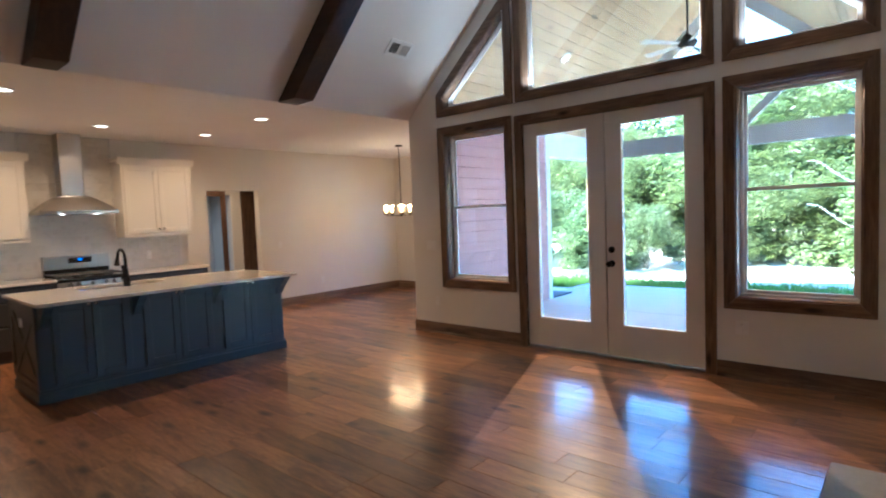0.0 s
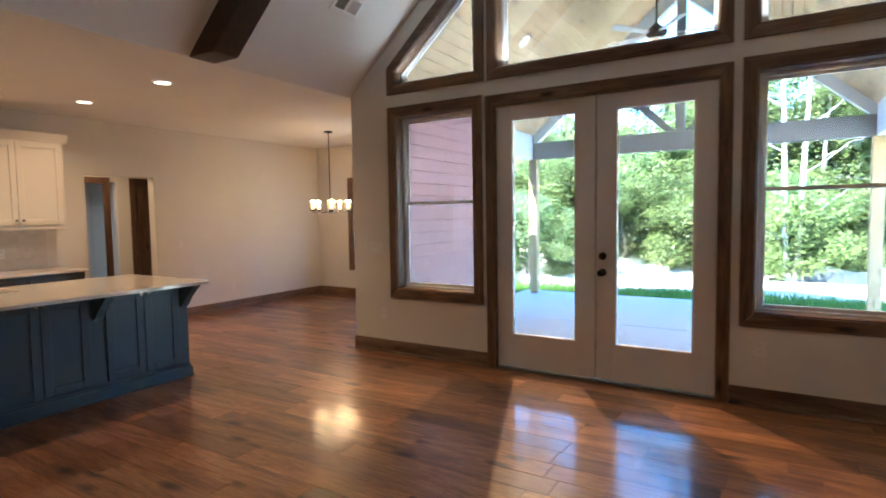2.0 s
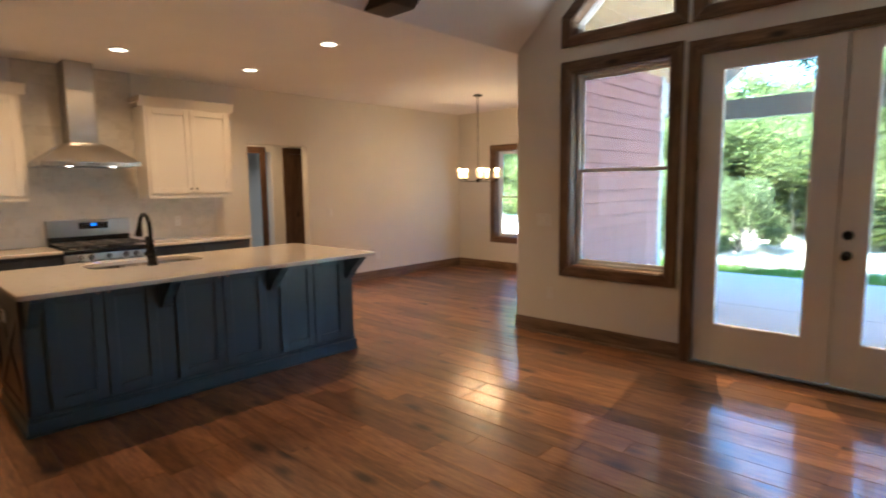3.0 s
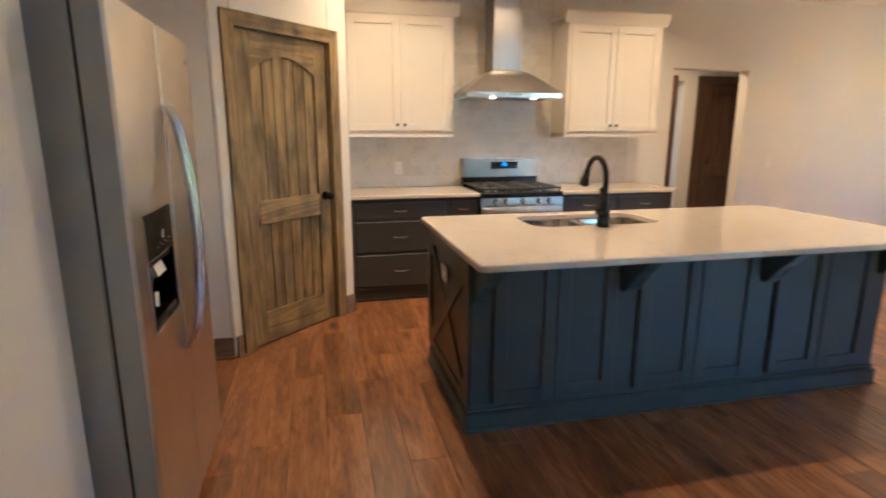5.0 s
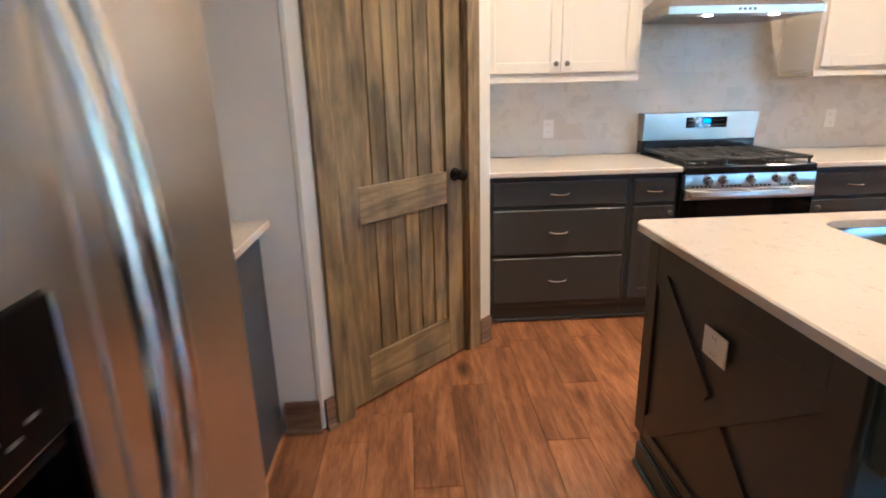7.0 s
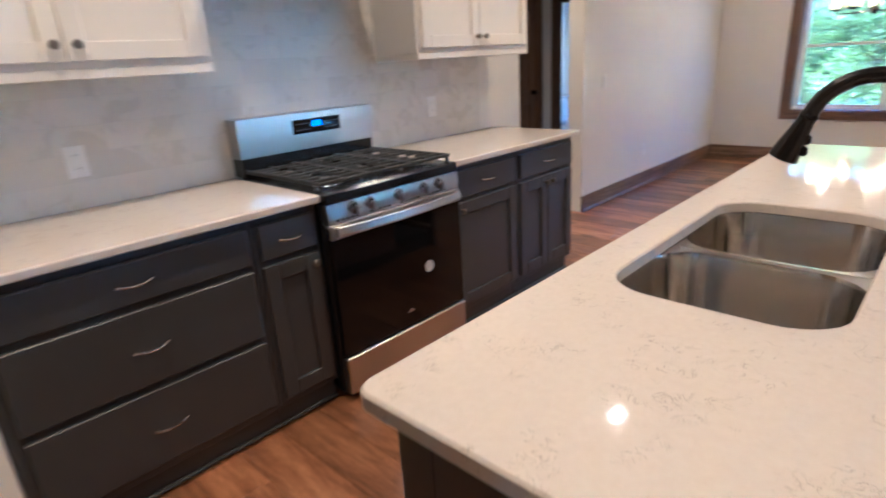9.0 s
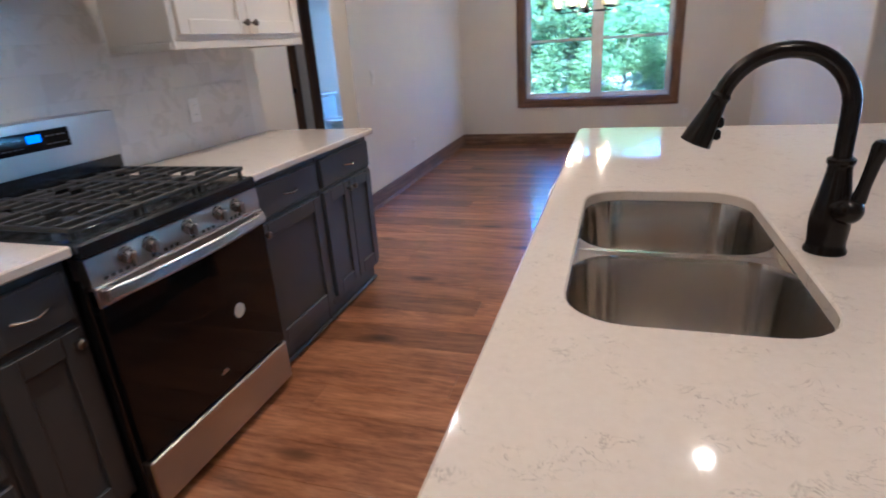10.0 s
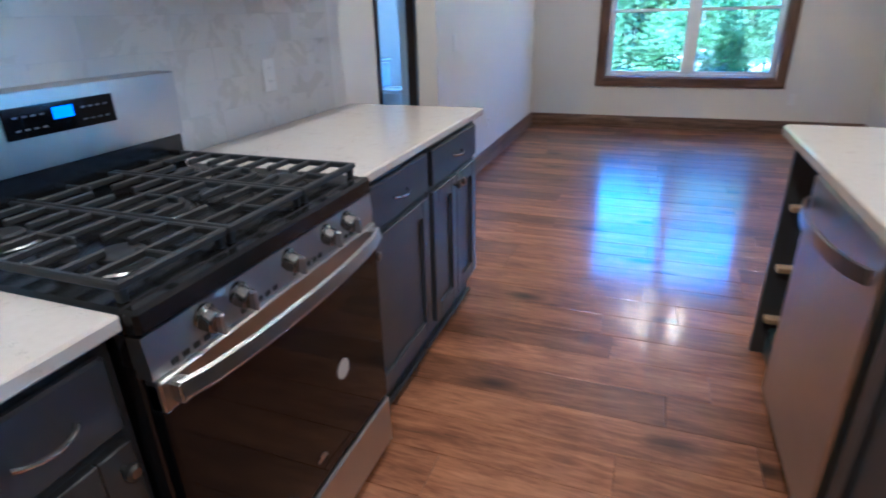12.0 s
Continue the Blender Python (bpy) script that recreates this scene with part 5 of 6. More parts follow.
def south_side():
    x0, x1 = BX0 - OX, BX1 - OX
    b = B()
    for d in ((x0, x0 + 0.075, 0.122, 0.884), (x1 - 0.085, x1, 0.122, 0.884), (x0 + 0.075, x1 - 0.085, 0.122, 0.165), (x0 + 0.075, x1 - 0.085, 0.775, 0.884)):
        box(b, d[0], d[1], -0.014, 0.0, d[2], d[3], 0.002)
    part("end_frame", b, M_CHAR, isl)
    a, c, lo, hi = x0 + 0.072, x1 - 0.082, 0.162, 0.778
    for s in (0, 1):
        p, q = Vector((a, lo if s else hi)), Vector((c, hi if s else lo))
        d = (q - p).normalized()
        nn = Vector((-d.y, d.x)) * 0.038
        b = B()
        if s:
            prism(b, [tuple(p - nn), tuple(q - nn), tuple(q + nn), tuple(p + nn)], "y", -0.0125, 0.0)
            part("cross_board", b, M_CHAR, isl)
        else:
            m = (p + q) / 2
            for u, v in ((p, m - d * 0.042), (m + d * 0.042, q)):
                b = B()
                prism(b, [tuple(u - nn), tuple(v - nn), tuple(v + nn), tuple(u + nn)], "y", -0.0125, 0.0)
                part("cross_board", b, M_CHAR, isl)
    boxes(M_CHAR, "end_panel", isl, (x0, x1, -0.002, 0.0, 0.122, 0.884))


def west_side():
    # facing the range: x runs towards the south end
    def wx(y):
        return OY - y
    for y0, y1, k in ((1.36, 1.765, 1), (1.84, 2.235, 1), (2.240, 2.635, -1)):
        d = shaker(isl, wx(y1), wx(y0), 0.14, 0.86, M_CHAR, 0.06)
        knob(d, wx(y1) + 0.03 if k > 0 else wx(y0) - 0.03, -0.02, 0.735, M_CHROME)
    boxes(M_CHAR, "toe_kick", isl, (wx(2.655), wx(BY0), 0.05, 0.07, 0.0, 0.10))
    # Dark sheet at the bay's back, its colour standing in for shade.
    boxes(M_SLOT, "open_end_bay", isl, (wx(3.66), wx(3.30), 0.40, 0.42, 0.0, 0.88))
    for z in (0.16, 0.38, 0.62, 0.84):
        boxes(M_POST, "cleat", isl, (wx(3.685), wx(3.64), 0.02, 0.32, z, z + 0.02), bev=0.002, label="pale bare wood cleat in the open bay")


island_side(east_side, pose(BX1 - OX, 0, 0, 0, 0, 90))
island_side(south_side, pose(0, BY0 - OY, 0))
island_side(west_side, pose(BX0 - OX, 0, 0, 0, 0, -90))
# top with the sink cut out
b = B()
outer = [(x - 0, y) for x, y in rounded(IX0, IX1, IY0, IY1, 0.035)]
hole = rounded(*SINK, 0.105)
levels = []
for pts, z, d in ((outer, 0.885, 0), (outer, 0.910, 0), (inset(outer, 0.005), 0.915, 0), (inset(hole, -0.004), 0.915, 0), (hole, 0.911, 0), (hole, 0.885, 0)):
    levels.append([b.verts.new((x, y, z)) for x, y in pts])
levels.append(levels[0])
for u, v in zip(levels, levels[1:]):
    for k in range(len(u)):
        b.faces.new([u[k], u[(k + 1) % len(u)], v[(k + 1) % len(u)], v[k]])
single("island_worktop", b, M_QUARTZ, "pale flecked quartz island top with a cut-out sink", "worktop", smooth=30)
# sink
sink = thing("kitchen_sink", pose(-6.165, 2.22, 0.70), "undermounted stainless double-bowl sink", "sink")
SXo, SYo = -6.165, 2.22


def bowl(y0, y1, depth):
    b = B()
    rows = []
    x0, x1 = SINK[0] - 0.004, SINK[1] + 0.004
    for rr, z, d in ((0.10, 0.182, 0.0), (0.10, 0.172, 0.003), (0.095, 0.05 - depth + 0.18, 0.010), (0.085, 0.02 - depth + 0.18, 0.022), (0.06, 0.005 - depth + 0.18, 0.05), (0.03, -depth + 0.18, 0.12)):
        rows.append([b.verts.new((x - SXo, y - SYo, z)) for x, y in rounded(x0 + d, x1 - d, y0 + d, y1 - d, rr)])
    for u, v in zip(rows, rows[1:]):
        for k in range(len(u)):
            b.faces.new([u[k], u[(k + 1) % len(u)], v[(k + 1) % len(u)], v[k]])
    b.faces.new(rows[-1])
    o = part("bowl", b, M_SINK, sink, "brushed steel bowl")
    b = B()
    lathe(b, [(0.045, 0.0), (0.043, 0.003), (0.028, 0.003), (0.022, -0.004)], 20, ((x0 + x1) / 2 - SXo, (y0 + y1) / 2 - SYo, -depth + 0.181))
    part("drain", b, M_CHROME, o)


bowl(1.786, 2.172, 0.19)
bowl(2.202, 2.606, 0.17)
b = B()
for y0, y1, r0, r1 in ((1.786, 2.172, 1.76, 2.187), (2.202, 2.606, 2.187, 2.63)):
    u = [b.verts.new((x - SXo, y - SYo, 0.182)) for x, y in rounded(SINK[0] - 0.004, SINK[1] + 0.004, y0, y1, 0.10)]
    v = [b.verts.new((x - SXo, y - SYo, 0.184)) for x, y in rounded(SINK[0] - 0.03, SINK[1] + 0.03, r0, r1, 0.0005)]
    for k in range(len(u)):
        b.faces.new([u[k], u[(k + 1) % len(u)], v[(k + 1) % len(u)], v[k]])
part("flange", b, M_SINK, sink, "flat steel flange and divider", 0)
# faucet
fa = thing("kitchen_faucet", pose(-5.903, 2.164, 0.915), "dark bronze pull-down gooseneck faucet on the island", "faucet")
b = B()
lathe(b, [(0.037, 0.0), (0.037, 0.005), (0.034, 0.010), (0.033, 0.022), (0.035, 0.050), (0.034, 0.075), (0.029, 0.105), (0.024, 0.135), (0.0205, 0.160), (0.0205, 0.170), (0.0235, 0.174), (0.0235, 0.181), (0.019, 0.185)], 32)
part("body", b, M_BRONZE, fa)
b = B()
pts = [(0, 0, 0.18), (0, 0, 0.26)]
R0 = 0.110
for k in range(1, 19):
    a = math.pi * k / 18 * 0.90
    pts.append((-R0 + R0 * math.cos(a), 0, 0.268 + R0 * math.sin(a)))
tube(b, pts, 0.0155, 18)
part("gooseneck", b, M_BRONZE, fa)
e, d = Vector(pts[-1]), (Vector(pts[-1]) - Vector(pts[-2])).normalized()
b = B()
tube(b, [e - d * 0.004, e + d * 0.002, e + d * 0.004, e + d * 0.012, e + d * 0.040, e + d * 0.075, e + d * 0.090, e + d * 0.096, e + d * 0.097], [0.0175, 0.019, 0.0175, 0.017, 0.021, 0.027, 0.029, 0.030, 0.027], 24)
sh = part("spray_head", b, M_BRONZE, fa)
side = Vector((-d.z, 0, d.x))
b = B()
for f, w in ((0.045, 0.009), (0.068, 0.008)):
    c = e + d * f + side * (0.022 + (f - 0.045) * 0.25)
    box(b, c.x - 0.007, c.x + 0.007, -w, w, c.z - 0.010, c.z + 0.010, 0.004)
part("spray_button", b, M_BRONZE, sh, "two-way rocker on the spray head")
hub = Vector((0.014, -0.031, 0.092))
b = B()
tube(b, [Vector((0, 0, 0.090)), hub * 0.5 + Vector((0, 0, 0.045)), hub], [0.024, 0.025, 0.026], 18)
ball = [(0.0265 * math.cos(radians(q)), 0.0265 * math.sin(radians(q))) for q in range(-85, 86, 17)]
lathe(b, ball, 22, tuple(hub))
hb = part("lever_hub", b, M_BRONZE, fa, "round lever hub")
b = B()
tube(b, [hub + Vector((0.012, -0.004, 0.018)), hub + Vector((0.017, -0.006, 0.050)), hub + Vector((0.023, -0.008, 0.090)), hub + Vector((0.028, -0.010, 0.118)), hub + Vector((0.030, -0.011, 0.127)), hub + Vector((0.031, -0.011, 0.131))], [0.013, 0.0105, 0.0115, 0.015, 0.013, 0.006], 14)
part("lever", b, M_BRONZE, hb, "upright lever handle")
# dishwasher
dw = thing("dishwasher", pose(-6.462, 3.270, 0, 0, 0, -90), "stainless dishwasher set in the island, bowed handle", "dishwasher")
boxes(M_SLOT, "tub", dw, (0.004, 0.596, 0.045, 0.45, 0.03, 0.868), bev=0.003)
boxes(M_STEEL, "door", dw, (0.0, 0.60, 0.0, 0.045, 0.105, 0.862), bev=0.007, label="brushed steel door")
boxes(M_BLACK, "control_strip", dw, (0.003, 0.597, 0.004, 0.045, 0.863, 0.875), bev=0.002)
boxes(M_SLOT, "kick_plate", dw, (0.01, 0.59, 0.05, 0.08, 0.01, 0.10))
for x in (0.03, 0.57):
    b = B()
    tube(b, [(x, 0.06, 0), (x, 0.06, 0.04)], 0.012, 8)
    part("foot", b, M_KNOB, dw)
b = B()
pts = []
for k in range(13):
    f = k / 12
    pts.append((0.045 + 0.51 * f, -0.008 - 0.052 * math.sin(math.pi * f) ** 0.6, 0.790))
rows = []
for x, y, z in pts:
    rows.append([b.verts.new((x, y + dy, z + dz)) for dy, dz in ((-0.006, -0.018), (-0.006, 0.018), (0.006, 0.018), (0.006, -0.018))])
for u, v in zip(rows, rows[1:]):
    for k in range(4):
        b.faces.new([u[k], u[(k + 1) % 4], v[(k + 1) % 4], v[k]])
b.faces.new(rows[0][::-1])
b.faces.new(rows[-1])
part("handle", b, M_STEEL, dw, "bowed brushed steel handle")


# ---- refrigerator ----
fr = thing("refrigerator", pose(-4.785, 0.100, 0, 0, 0, 180), "stainless side-by-side refrigerator with black dispenser", "refrigerator")
FW, FH = 0.955, 1.79
boxes(M_FRIDGE_SIDE, "case", fr, (0.004, FW - 0.004, 0.082, 0.86, 0.02, 1.775), bev=0.005, label="grey painted steel case")
for x in (0.06, FW - 0.06):
    for y in (0.14, 0.78):
        b = B()
        tube(b, [(x, y, 0), (x, y, 0.02)], 0.02, 10)
        part("foot", b, M_SLOT, fr)
boxes(M_SLOT, "gasket", fr, (0.010, FW - 0.010, 0.070, 0.083, 0.06, 1.77))


NICHE = (0.108, 0.394, 0.840, 1.052)


def fridge_door(x0, x1, label, niche=None):
    """A gently bowed steel skin over a grey liner, both left open where the dispenser niche goes in."""
    if niche:
        a, c, lo, hi = niche
        fields = ((x0, a, 0.055, FH), (c, x1, 0.055, FH), (a, c, 0.055, lo), (a, c, hi, FH))
    else:
        fields = ((x0, x1, 0.055, FH),)
    boxes(M_FRIDGE_SIDE, "door_liner", fr, *((p, q, 0.0062, 0.070, u, v) for p, q, u, v in fields), bev=0.004 if not niche else 0.0, label="grey painted door edge")

    def bow(x):
        f = (x - x0) / (x1 - x0)
        return -0.004 - 0.005 * math.sin(math.pi * (0.1 + 0.8 * f)) + (0.008 if f < 0.004 or f > 0.996 else 0.0)

    b = B()
    for p, q, u, v in fields:
        cuts = sorted({p, q} | {x0 + (x1 - x0) * k / 24 for k in range(25) if p < x0 + (x1 - x0) * k / 24 < q} | {x for x in (x0 + 0.006, x1 - 0.006) if p < x < q})
        prism(b, [(x, bow(x)) for x in cuts] + [(q, 0.006), (p, 0.006)], "z", max(u, 0.057), min(v, FH - 0.002))
    bmesh.ops.remove_doubles(b, verts=b.verts[:], dist=0.0001)
    return part("door", b, M_STEEL_V, fr, label, 50)


fd1 = fridge_door(0.0, 0.468, "brushed steel freezer door with dispenser", NICHE)
fd2 = fridge_door(0.474, FW, "brushed steel refrigerator door")


def fridge_handle(parent, x):
    b = B()
    rows = []
    for k in range(21):
        f = k / 20
        z = 0.655 + (1.525 - 0.655) * f
        out = -0.015 - 0.062 * math.sin(math.pi * f) ** 0.55
        rows.append([b.verts.new((x + dx, out + dy, z)) for dx, dy in ((-0.016, 0.007), (-0.016, -0.006), (-0.010, -0.013), (0.010, -0.013), (0.016, -0.006), (0.016, 0.007))])
    for u, v in zip(rows, rows[1:]):
        for k in range(6):
            b.faces.new([u[k], u[(k + 1) % 6], v[(k + 1) % 6], v[k]])
    b.faces.new(rows[0][::-1])
    b.faces.new(rows[-1])
    part("handle", b, M_HANDLE, parent, "long bowed metal handle", 40)


fridge_handle(fd1, 0.442)
fridge_handle(fd2, 0.500)
boxes(M_DISPENSER, "control_panel", fd1, (0.100, 0.402, -0.013, 0.0, 1.052, 1.198), bev=0.008, label="black glass dispenser controls")
for d in ((0.100, 0.112, -0.012, 0.062, 0.832, 1.054), (0.390, 0.402, -0.012, 0.062, 0.832, 1.054), (0.112, 0.390, -0.012, 0.062, 0.832, 0.846)):
    boxes(M_DISPENSER, "niche_cheek", fd1, d, bev=0.003, label="black plastic side of the water niche")
boxes(M_DISPENSER, "niche_back", fd1, (0.112, 0.390, 0.055, 0.066, 0.846, 1.052))
boxes(M_DISPENSER, "niche_roof", fd1, (0.112, 0.390, -0.004, 0.055, 1.030, 1.052), bev=0.004)
b = B()
prism(b, [(0.020, 1.030), (0.028, 1.030), (0.050, 0.925), (0.042, 0.922)], "x", 0.215, 0.290)
part("paddle", b, M_KEY, fd1, "dark dispenser paddle")
b = B()
prism(b, [(-0.008, 0.846), (0.054, 0.846), (0.054, 0.852), (-0.006, 0.866)], "x", 0.118, 0.384)
part("drip_tray", b, M_BLACK, fd1, "glossy black drip tray")
boxes(M_STEEL, "dispenser_rim", fd1, (0.096, 0.100, -0.0125, 0.0, 0.832, 1.19), (0.402, 0.407, -0.0125, 0.0, 0.832, 1.19), (0.100, 0.402, -0.0125, 0.0, 0.826, 0.8315), bev=0.002)
b = B()
prism(b, [(-0.006, 0.990), (0.006, 0.986), (0.020, 1.022), (0.008, 1.026)], "x", 0.205, 0.300)
part("paper_tag", b, M_PAPER, fd1, "small white paper tag")
b = B()
prism(b, [(0.116, 0.918), (0.150, 0.910), (0.162, 0.952), (0.122, 0.962)], "y", -0.0135, -0.0122)
part("paper_tag", b, M_PAPER, fd1, "small white paper tag")
for k in range(6):
    boxes(M_KEY, "touch_key", fd1, (0.20 + k * 0.026, 0.215 + k * 0.026, -0.0142, -0.0128, 1.082 + 0.01 * (k % 2), 1.086 + 0.01 * (k % 2)))
boxes(M_PAPER, "display_mark", fd1, (0.266, 0.2685, -0.0142, -0.0128, 1.104, 1.130), (0.282, 0.2845, -0.0142, -0.0128, 1.104, 1.130), (0.2685, 0.282, -0.0142, -0.0128, 1.104, 1.107), label="pale printed symbol")
boxes(M_STEEL, "maker_mark", fd2, (0.40 + 0.47, 0.42 + 0.47, -0.012, -0.006, 1.70, 1.715))
# counter beyond the refrigerator
sc = thing("side_cabinet", pose(-5.76, -0.10, 0, 0, 0, 180), "charcoal base cabinet between refrigerator and pantry wall", "cabinet")
boxes(M_CHAR, "body", sc, (0.0, 0.925, 0.02, 0.87, 0.0, 0.884), bev=0.003)
d = shaker(sc, 0.03, 0.45, 0.13, 0.86, M_CHAR, y=0.0 - 0.0)
b = B()
box(b, -6.688, -5.762, -0.96, -0.075, 0.885, 0.915, 0.004)
single("side_worktop", b, M_QUARTZ, "pale quartz top on the cabinet beside the refrigerator", "worktop")


# ---- doors ----
def plank_door(name, m, w, h, mats, label, x0, casing):
    """A two-panel plank door with an arched top panel, in its casing; x0: where the leaf begins."""
    dthing = thing(name, m, label, "door", "", "structure")
    stile = 0.115
    mv, mh = mats
    b = B()
    box(b, x0, x0 + stile, 0.012, 0.052, 0.012, h, 0.002)
    box(b, x0 + w - stile, x0 + w, 0.012, 0.052, 0.012, h, 0.002)
    lf = part("stiles", b, mv, dthing)
    b = B()
    box(b, x0 + stile, x0 + w - stile, 0.012, 0.052, 0.012, 0.225, 0.002)
    box(b, x0 + stile, x0 + w - stile, 0.012, 0.052, 0.83, 0.985, 0.002)
    xa, xb = x0 + stile, x0 + w - stile
    crown = []
    for k in range(13):
        f = k / 12
        crown.append((xa + (xb - xa) * f, h - 0.235 + 0.105 * math.sin(math.pi * f) ** 0.9))
    for (ax, az), (cx, cz) in zip(crown, crown[1:]):
        prism(b, [(ax, az), (cx, cz), (cx, h), (ax, h)], "y", 0.012, 0.052)
    part("rails", b, mh, dthing)
    np_ = 6
    for k in range(np_):
        a, c = xa + (xb - xa) * k / np_ + 0.0025, xa + (xb - xa) * (k + 1) / np_ - 0.0025
        for z0, z1 in ((0.22, 0.835), (0.98, h - 0.12)):
            boxes(mv, "plank", dthing, (a, c, 0.026, 0.042, z0, z1), bev=0.003)
    boxes(M_BLACKLINE, "groove_backing", dthing, (xa, xb, 0.040, 0.046, 0.22, h - 0.12))
    b = B()
    kx = x0 + w - 0.06
    tube(b, [(kx, 0.012, 0.965), (kx, 0.006, 0.965), (kx, 0.002, 0.965), (kx, -0.018, 0.965), (kx, -0.026, 0.965), (kx, -0.050, 0.965), (kx, -0.058, 0.965)], [0.032, 0.032, 0.011, 0.011, 0.026, 0.028, 0.016], 18)
    part("door_knob", b, M_BRONZE, dthing, "dark bronze door knob")
    for z in (0.25, 1.05, 1.85):
        b = B()
        tube(b, [(x0 - 0.003, 0.006, z - 0.045), (x0 - 0.003, 0.006, z + 0.045)], 0.008, 8)
        part("hinge", b, M_BRONZE, dthing, "dark bronze hinge")
    ring(dthing, "casing", [(casing[0], -0.3), (casing[1], -0.3), (casing[1], casing[2]), (casing[0], casing[2])], 0.09, -0.022, -0.001, (mh, mv), "", (0,))
    for ob in dthing.children:
        if ob.name.startswith("casing"):
            for v in ob.data.vertices:
                v.co.z = max(v.co.z, 0.001)
    boxes(mv, "jamb", dthing, (casing[0] + 0.083, x0 - 0.004, -0.005, 0.115, 0.0, h + 0.006), (x0 + w + 0.004, casing[1] - 0.083, -0.005, 0.115, 0.0, h + 0.006))
    return dthing


plank_door("door_2", PANTRY, 0.775, 2.04, (M_PANTRY, M_PANTRY_X), "closed olive-brown stained plank pantry door with arched panel", 0.153, (0.052, 1.030, 2.135))
plank_door("door_3", pose(HX, 5.585, 0, 0, 0, 90), 0.76, 2.04, (M_DARKDOOR, M_DARKDOOR), "closed dark stained plank hall door with arched panel", 0.01, (-0.088, 0.868, 2.130))
for y0, y1, nm in ((4.27, 5.19, "door_4"), (6.66, 7.79, "door_5")):
    dc = thing(nm, pose(HX, y0, 0, 0, 0, 90), "open doorway with dark stained wood casing", "doorway", "", "structure")
    w = y1 - y0
    ring(dc, "casing", [(0, -0.3), (w, -0.3), (w, 2.13), (0, 2.13)], 0.10 if nm == "door_4" else 0.20, -0.022, -0.001, (M_DARKDOOR, M_DARKDOOR), "", (0,))
    for ob in dc.children:
        for v in ob.data.vertices:
            v.co.z = max(v.co.z, 0.001)

# ---- toilet ----
to = thing("toilet", pose(-10.05, 8.10, 0, 0, 0, -20), "white porcelain toilet with closed lid", "toilet")
b = B()
lathe(b, [(0.12, 0.0), (0.11, 0.12), (0.13, 0.24), (0.18, 0.34), (0.195, 0.39), (0.19, 0.40)], 26)
bmesh.ops.scale(b, verts=b.verts[:], vec=(1.25, 0.95, 1.0))
part("bowl", b, M_PORCELAIN, to)
b = B()
lathe(b, [(0.19, 0.402), (0.20, 0.41), (0.20, 0.425), (0.19, 0.432)], 26)
bmesh.ops.scale(b, verts=b.verts[:], vec=(1.25, 0.95, 1.0))
part("lid", b, M_PORCELAIN, to)
boxes(M_PORCELAIN, "tank", to, (-0.46, -0.25, -0.21, 0.21, 0.36, 0.74), bev=0.02)
boxes(M_PORCELAIN, "tank_lid", to, (-0.475, -0.235, -0.225, 0.225, 0.74, 0.775), bev=0.01)


# ---- outlets and switches ----
def plate(name, m, w, h, label, kind):
    p = thing(name, m, label, "outlet" if kind == "outlet" else "switch", "wall plates")
    boxes(M_PLASTIC, "plate", p, (-w / 2, w / 2, -0.006, -0.0005, -h / 2, h / 2), bev=0.003)
    if kind == "outlet":
        for z in (-0.024, 0.024):
            o = boxes(M_PLASTIC, "socket", p, (-0.015, 0.015, -0.0085, -0.005, z - 0.014, z + 0.014), bev=0.003)
            boxes(M_SLOT, "slot", o, (-0.008, -0.006, -0.0090, -0.008, z - 0.003, z + 0.006), (0.006, 0.008, -0.0090, -0.008, z - 0.003, z + 0.005))
    else:
        k = 1 if w < 0.1 else 3 if w > 0.15 else 2
        for i in range(k):
            x = (i - (k - 1) / 2) * 0.046
            boxes(M_PLASTIC, "rocker", p, (x - 0.016, x + 0.016, -0.010, -0.005, -0.032, 0.032), bev=0.003)


plate("outlet", pose(XW + 0.011, 1.365, 1.092, 0, 0, 90), 0.072, 0.118, "white duplex outlet on the tiled backsplash", "outlet")
plate("outlet", pose(XW + 0.011, 3.285, 1.108, 0, 0, 90), 0.072, 0.118, "white duplex outlet on the tiled backsplash", "outlet")
plate("outlet", pose(XW, 6.375, 0.375, 0, 0, 90), 0.072, 0.118, "white outlet low on the dining wall", "outlet")
plate("light_switch", pose(XW, 5.485, 1.105, 0, 0, 90), 0.072, 0.118, "white rocker switch beside the hall doorway", "switch")
plate("light_switch", pose(XC, 5.815, 1.085, 0, 0, -90), 0.072, 0.118, "white rocker switch on the dining side wall", "switch")
plate("light_switch", pose(-4.475, YF, 1.134), 0.165, 0.118, "white three-gang switch beside the window", "switch")
plate("outlet", pose(-4.397, YF, 0.416), 0.072, 0.118, "white outlet under the window", "outlet")
plate("outlet", pose(-0.870, YF, 0.443), 0.10, 0.118, "white outlet under the window", "outlet")
plate("outlet", pose(-5.518, YD, 0.365), 0.072, 0.118, "white outlet low on the dining end wall", "outlet")
plate("outlet", pose(-5.972, BY0 - 0.014, 0.680), 0.115, 0.085, "white outlet on the island's dark end panel", "outlet")

# ---- wall sconce ----
sconce = thing("wall_sconce", pose(0.375, YF, 1.60), "unlit wall sconce with a clear glass shade", "wall light")
b = B()
box(b, -0.05, 0.05, -0.018, -0.001, 0.04, 0.17, 0.006)
part("back_plate", b, M_BRONZE, sconce)
b = B()
tube(b, [(0, -0.016, 0.10), (0, -0.05, 0.09), (0, -0.085, 0.05), (0, -0.085, 0.02)], [0.009, 0.009, 0.009, 0.016], 10)
part("arm", b, M_BRONZE, sconce)
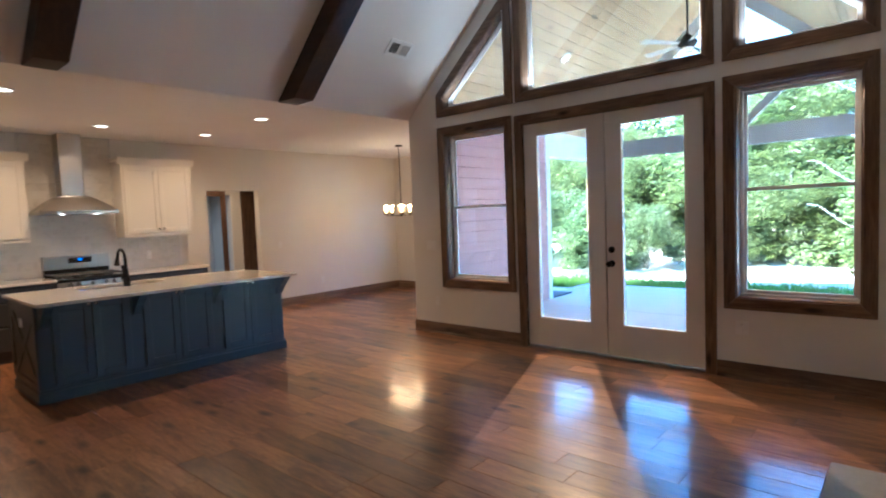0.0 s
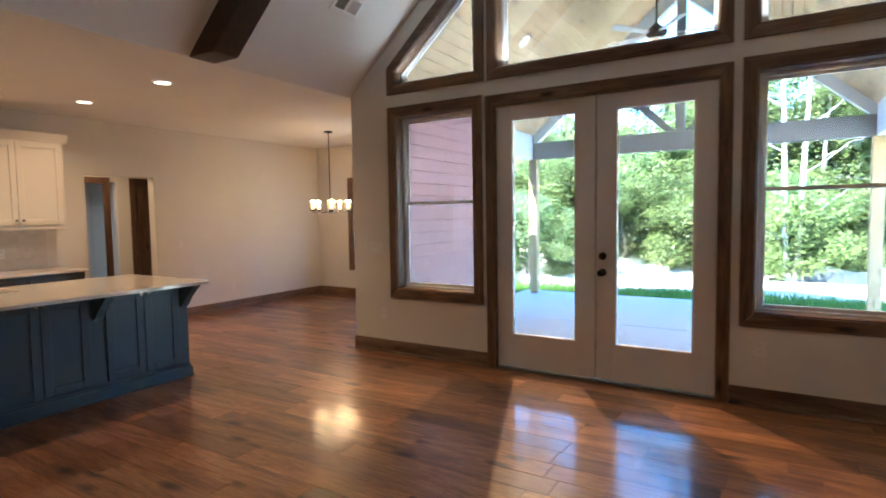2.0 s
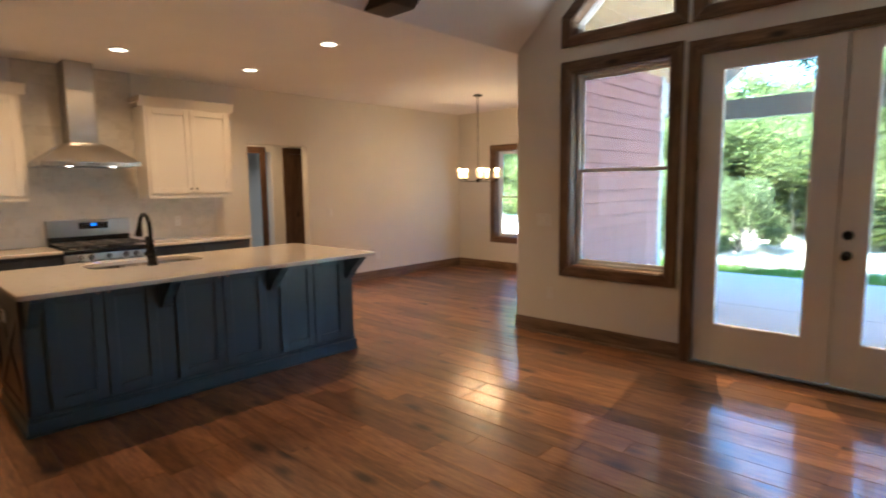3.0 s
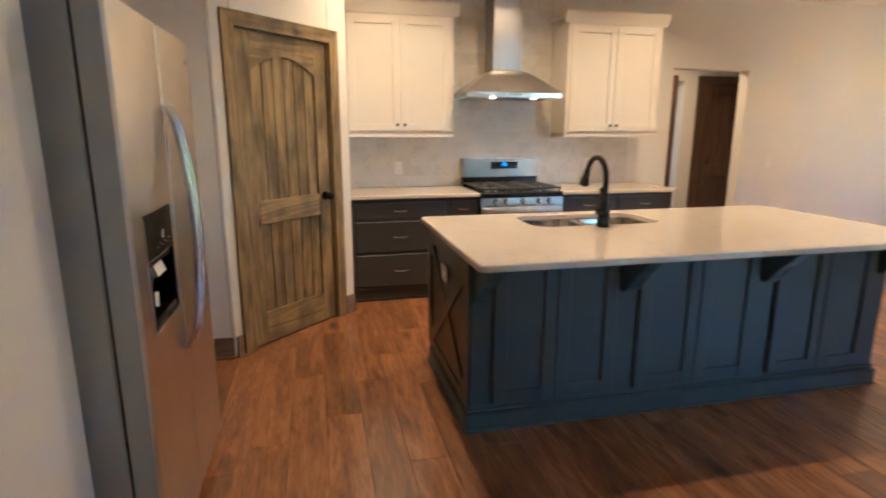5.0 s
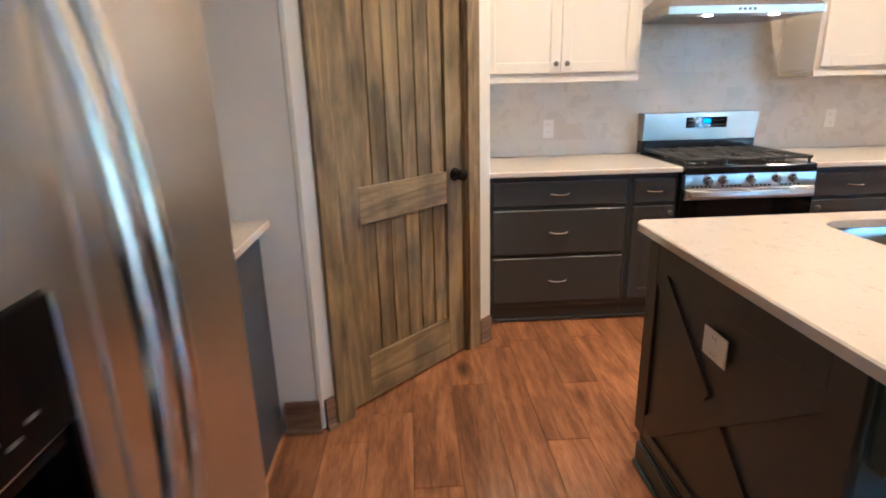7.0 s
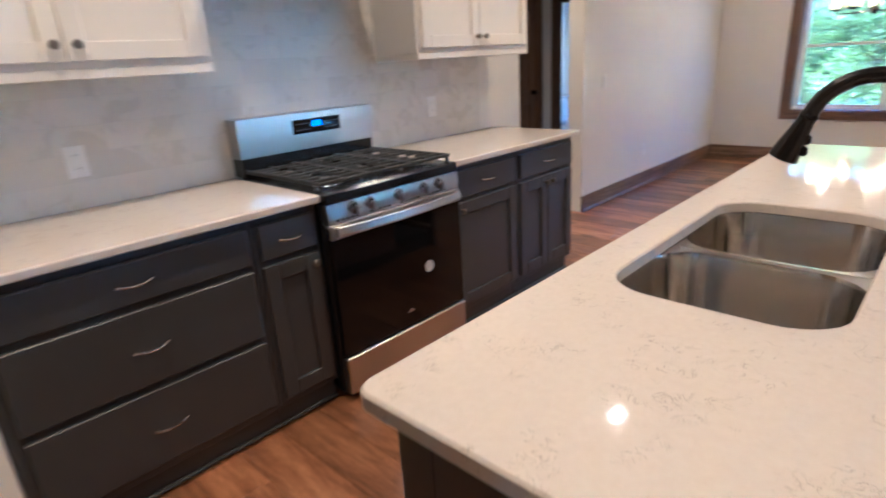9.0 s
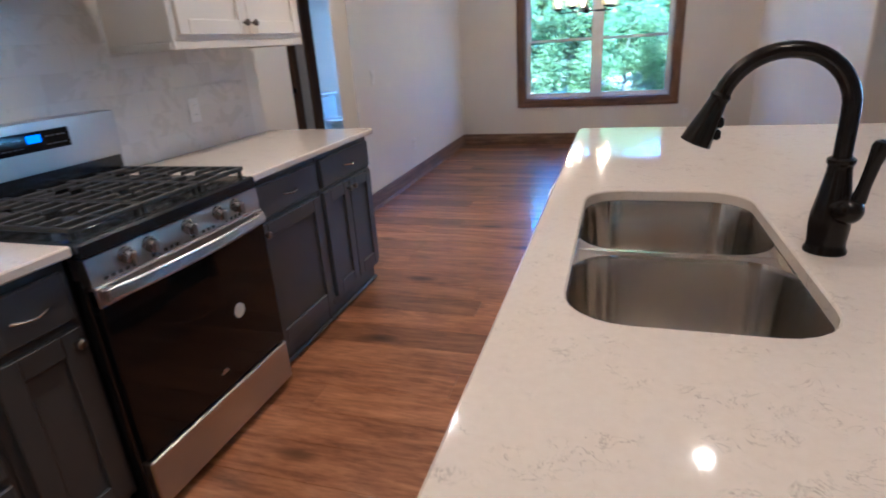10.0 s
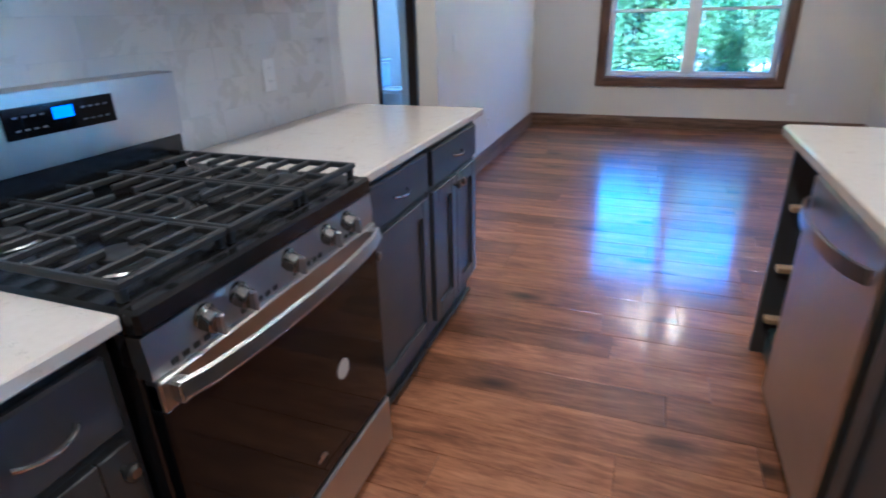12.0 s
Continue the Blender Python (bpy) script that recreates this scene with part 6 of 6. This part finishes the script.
b = B()
lathe(b, [(0.058, 0.0), (0.060, 0.215), (0.040, 0.245), (0.037, 0.242), (0.057, 0.213), (0.055, 0.003)], 26, (0, -0.085, 0), closed=True)
ob = part("shade", b, M_SHADE, sconce, "clear glass shade with a drawn-in top")

# ---- chandelier ----
ch = thing("chandelier", pose(-6.635, 6.90, 1.52), "dark metal chandelier with five clear glass shades, lit", "chandelier")
H = CEIL - 1.52
b = B()
lathe(b, [(0.065, H - 0.022), (0.065, H - 0.012), (0.055, H - 0.0005)], 22)
part("canopy", b, M_BRONZE, ch)
b = B()
tube(b, [(0, 0, 0.02), (0, 0, H - 0.02)], 0.007, 8)
lathe(b, [(0.012, 0.0), (0.03, 0.015), (0.034, 0.035), (0.02, 0.055), (0.012, 0.075)], 16)
part("stem", b, M_BRONZE, ch)
for k in range(5):
    a = 2 * math.pi * k / 5 + 0.5
    ca, sa = math.cos(a), math.sin(a)
    b = B()
    tube(b, [(0.02 * ca, 0.02 * sa, 0.03), (0.12 * ca, 0.12 * sa, 0.018), (0.26 * ca, 0.26 * sa, 0.02), (0.275 * ca, 0.275 * sa, 0.035), (0.275 * ca, 0.275 * sa, 0.07)], 0.0065, 8)
    lathe(b, [(0.03, 0.04), (0.045, 0.05), (0.045, 0.056)], 16, (0.275 * ca, 0.275 * sa, 0))
    arm = part("arm", b, M_BRONZE, ch)
    b = B()
    lathe(b, [(0.058, 0.058), (0.060, 0.20), (0.056, 0.20), (0.054, 0.060)], 22, (0.275 * ca, 0.275 * sa, 0), closed=True)
    sh = part("shade", b, M_SHADE, ch, "clear glass cylinder shade")
    sh.visible_shadow = False
    b = B()
    lathe(b, [(0.008, 0.07), (0.018, 0.09), (0.026, 0.12), (0.020, 0.145), (0.006, 0.155)], 14, (0.275 * ca, 0.275 * sa, 0))
    part("bulb", b, M_BULB, ch, "glowing warm bulb")
    lamp("chandelier_lamp", "POINT", pose(-6.635 + 0.275 * ca, 6.90 + 0.275 * sa, 1.52 + 0.185), 0.16, WARM, 0.028)

# ---- backsplash tiles ----
TW, TH = 0.305, 0.102
tile_meshes = {}


def tile(parent, y0, y1, z0, z1):
    key = (round(y1 - y0, 3), round(z1 - z0, 3))
    if key not in tile_meshes:
        b = B()
        box(b, 0.0, 0.009, 0.0, key[0], 0.0, key[1], 0.0005)
        tile_meshes[key] = mesh_of("tile", b, M_TILE, 0)
    ob = new("tile", tile_meshes[key])
    ob.parent = parent
    ob.location = (0.0015, y0, z0)


b = B()
box(b, XW + 0.0005, XW + 0.0098, 0.872, 3.745, 0.90, 1.38)
box(b, XW + 0.0005, XW + 0.0098, 1.812, 2.876, 1.38, CEIL)
splash = struct("backsplash", b, M_GROUT, "grout bed of the marble tile backsplash")
row, z = 0, 0.916
while z < CEIL - 0.02:
    za = min(z + TH, CEIL - 0.001)
    lo, hi = (0.873, 3.744) if z < 1.375 else (1.813, 2.875)
    y = 0.873 - (row % 2) * TW / 2
    while y < hi:
        a, c = max(y, lo), min(y + TW, hi)
        if c - a > 0.02:
            key = tile(splash, a + 0.0003, c - 0.0003, z + 0.0003, za - 0.0003)
        y += TW
    z += TH
    row += 1
for ob in splash.children:
    ob.location.x += XW

# ---- floor planks ----
PWID = 0.178
prng = random.Random(5)
near, rest = [], []
y = YS
row = 0
while y < YD:
    y1 = min(y + PWID, YD)
    xa = XW if y > DOOR_Y1 or y1 < DOOR_Y0 else HX
    xb = XE if y1 <= YF + 0.001 else (XE if y < YF else XC)
    x = xa - prng.uniform(0.1, 1.1)
    while x < xb:
        length = prng.choice((0.9, 1.2, 1.2, 1.22))
        a, c = max(x, xa), min(x + length, xb)
        ya, yb = y, y1
        if xb == XE and y1 > YF and y < YF:
            yb = y1
        if c - a > 0.02:
            (near if -7.75 < a < -0.6 and 0.1 < y < 6.2 else rest).append((a, c, ya, yb))
        x += length
    y += PWID
    row += 1
if len(near) > 300:
    prng.shuffle(near)
    near.sort(key=lambda p: abs((p[0] + p[1]) / 2 + 4.2) * 0.5 + abs(p[2] - 2.6))
    rest += near[300:]
    near = near[:300]
floor_ob = bpy.data.objects["floor"]
plank_meshes = {}
for a, c, ya, yb in near:
    key = (round(c - a, 2), round(yb - ya, 3))
    if key not in plank_meshes:
        b = B()
        box(b, -key[0] / 2 + 0.0005, key[0] / 2 - 0.0005, -key[1] / 2 + 0.0005, key[1] / 2 - 0.0005, -0.0125, 0.0, 0.0017)
        plank_meshes[key] = mesh_of("plank", b, M_FLOOR, 0)
    ob = new("plank", plank_meshes[key])
    ob.parent = floor_ob
    ob.location = ((a + c) / 2, (ya + yb) / 2, 0)
b = B()
for a, c, ya, yb in rest:
    box(b, a + 0.0005, c - 0.0005, ya + 0.0005, yb - 0.0005, -0.0125, 0.0, 0.0017)
ob = part("planks", b, M_FLOOR, floor_ob, "", 0)
tagged(ob, "red-brown wood planks", "", "", "stuff")
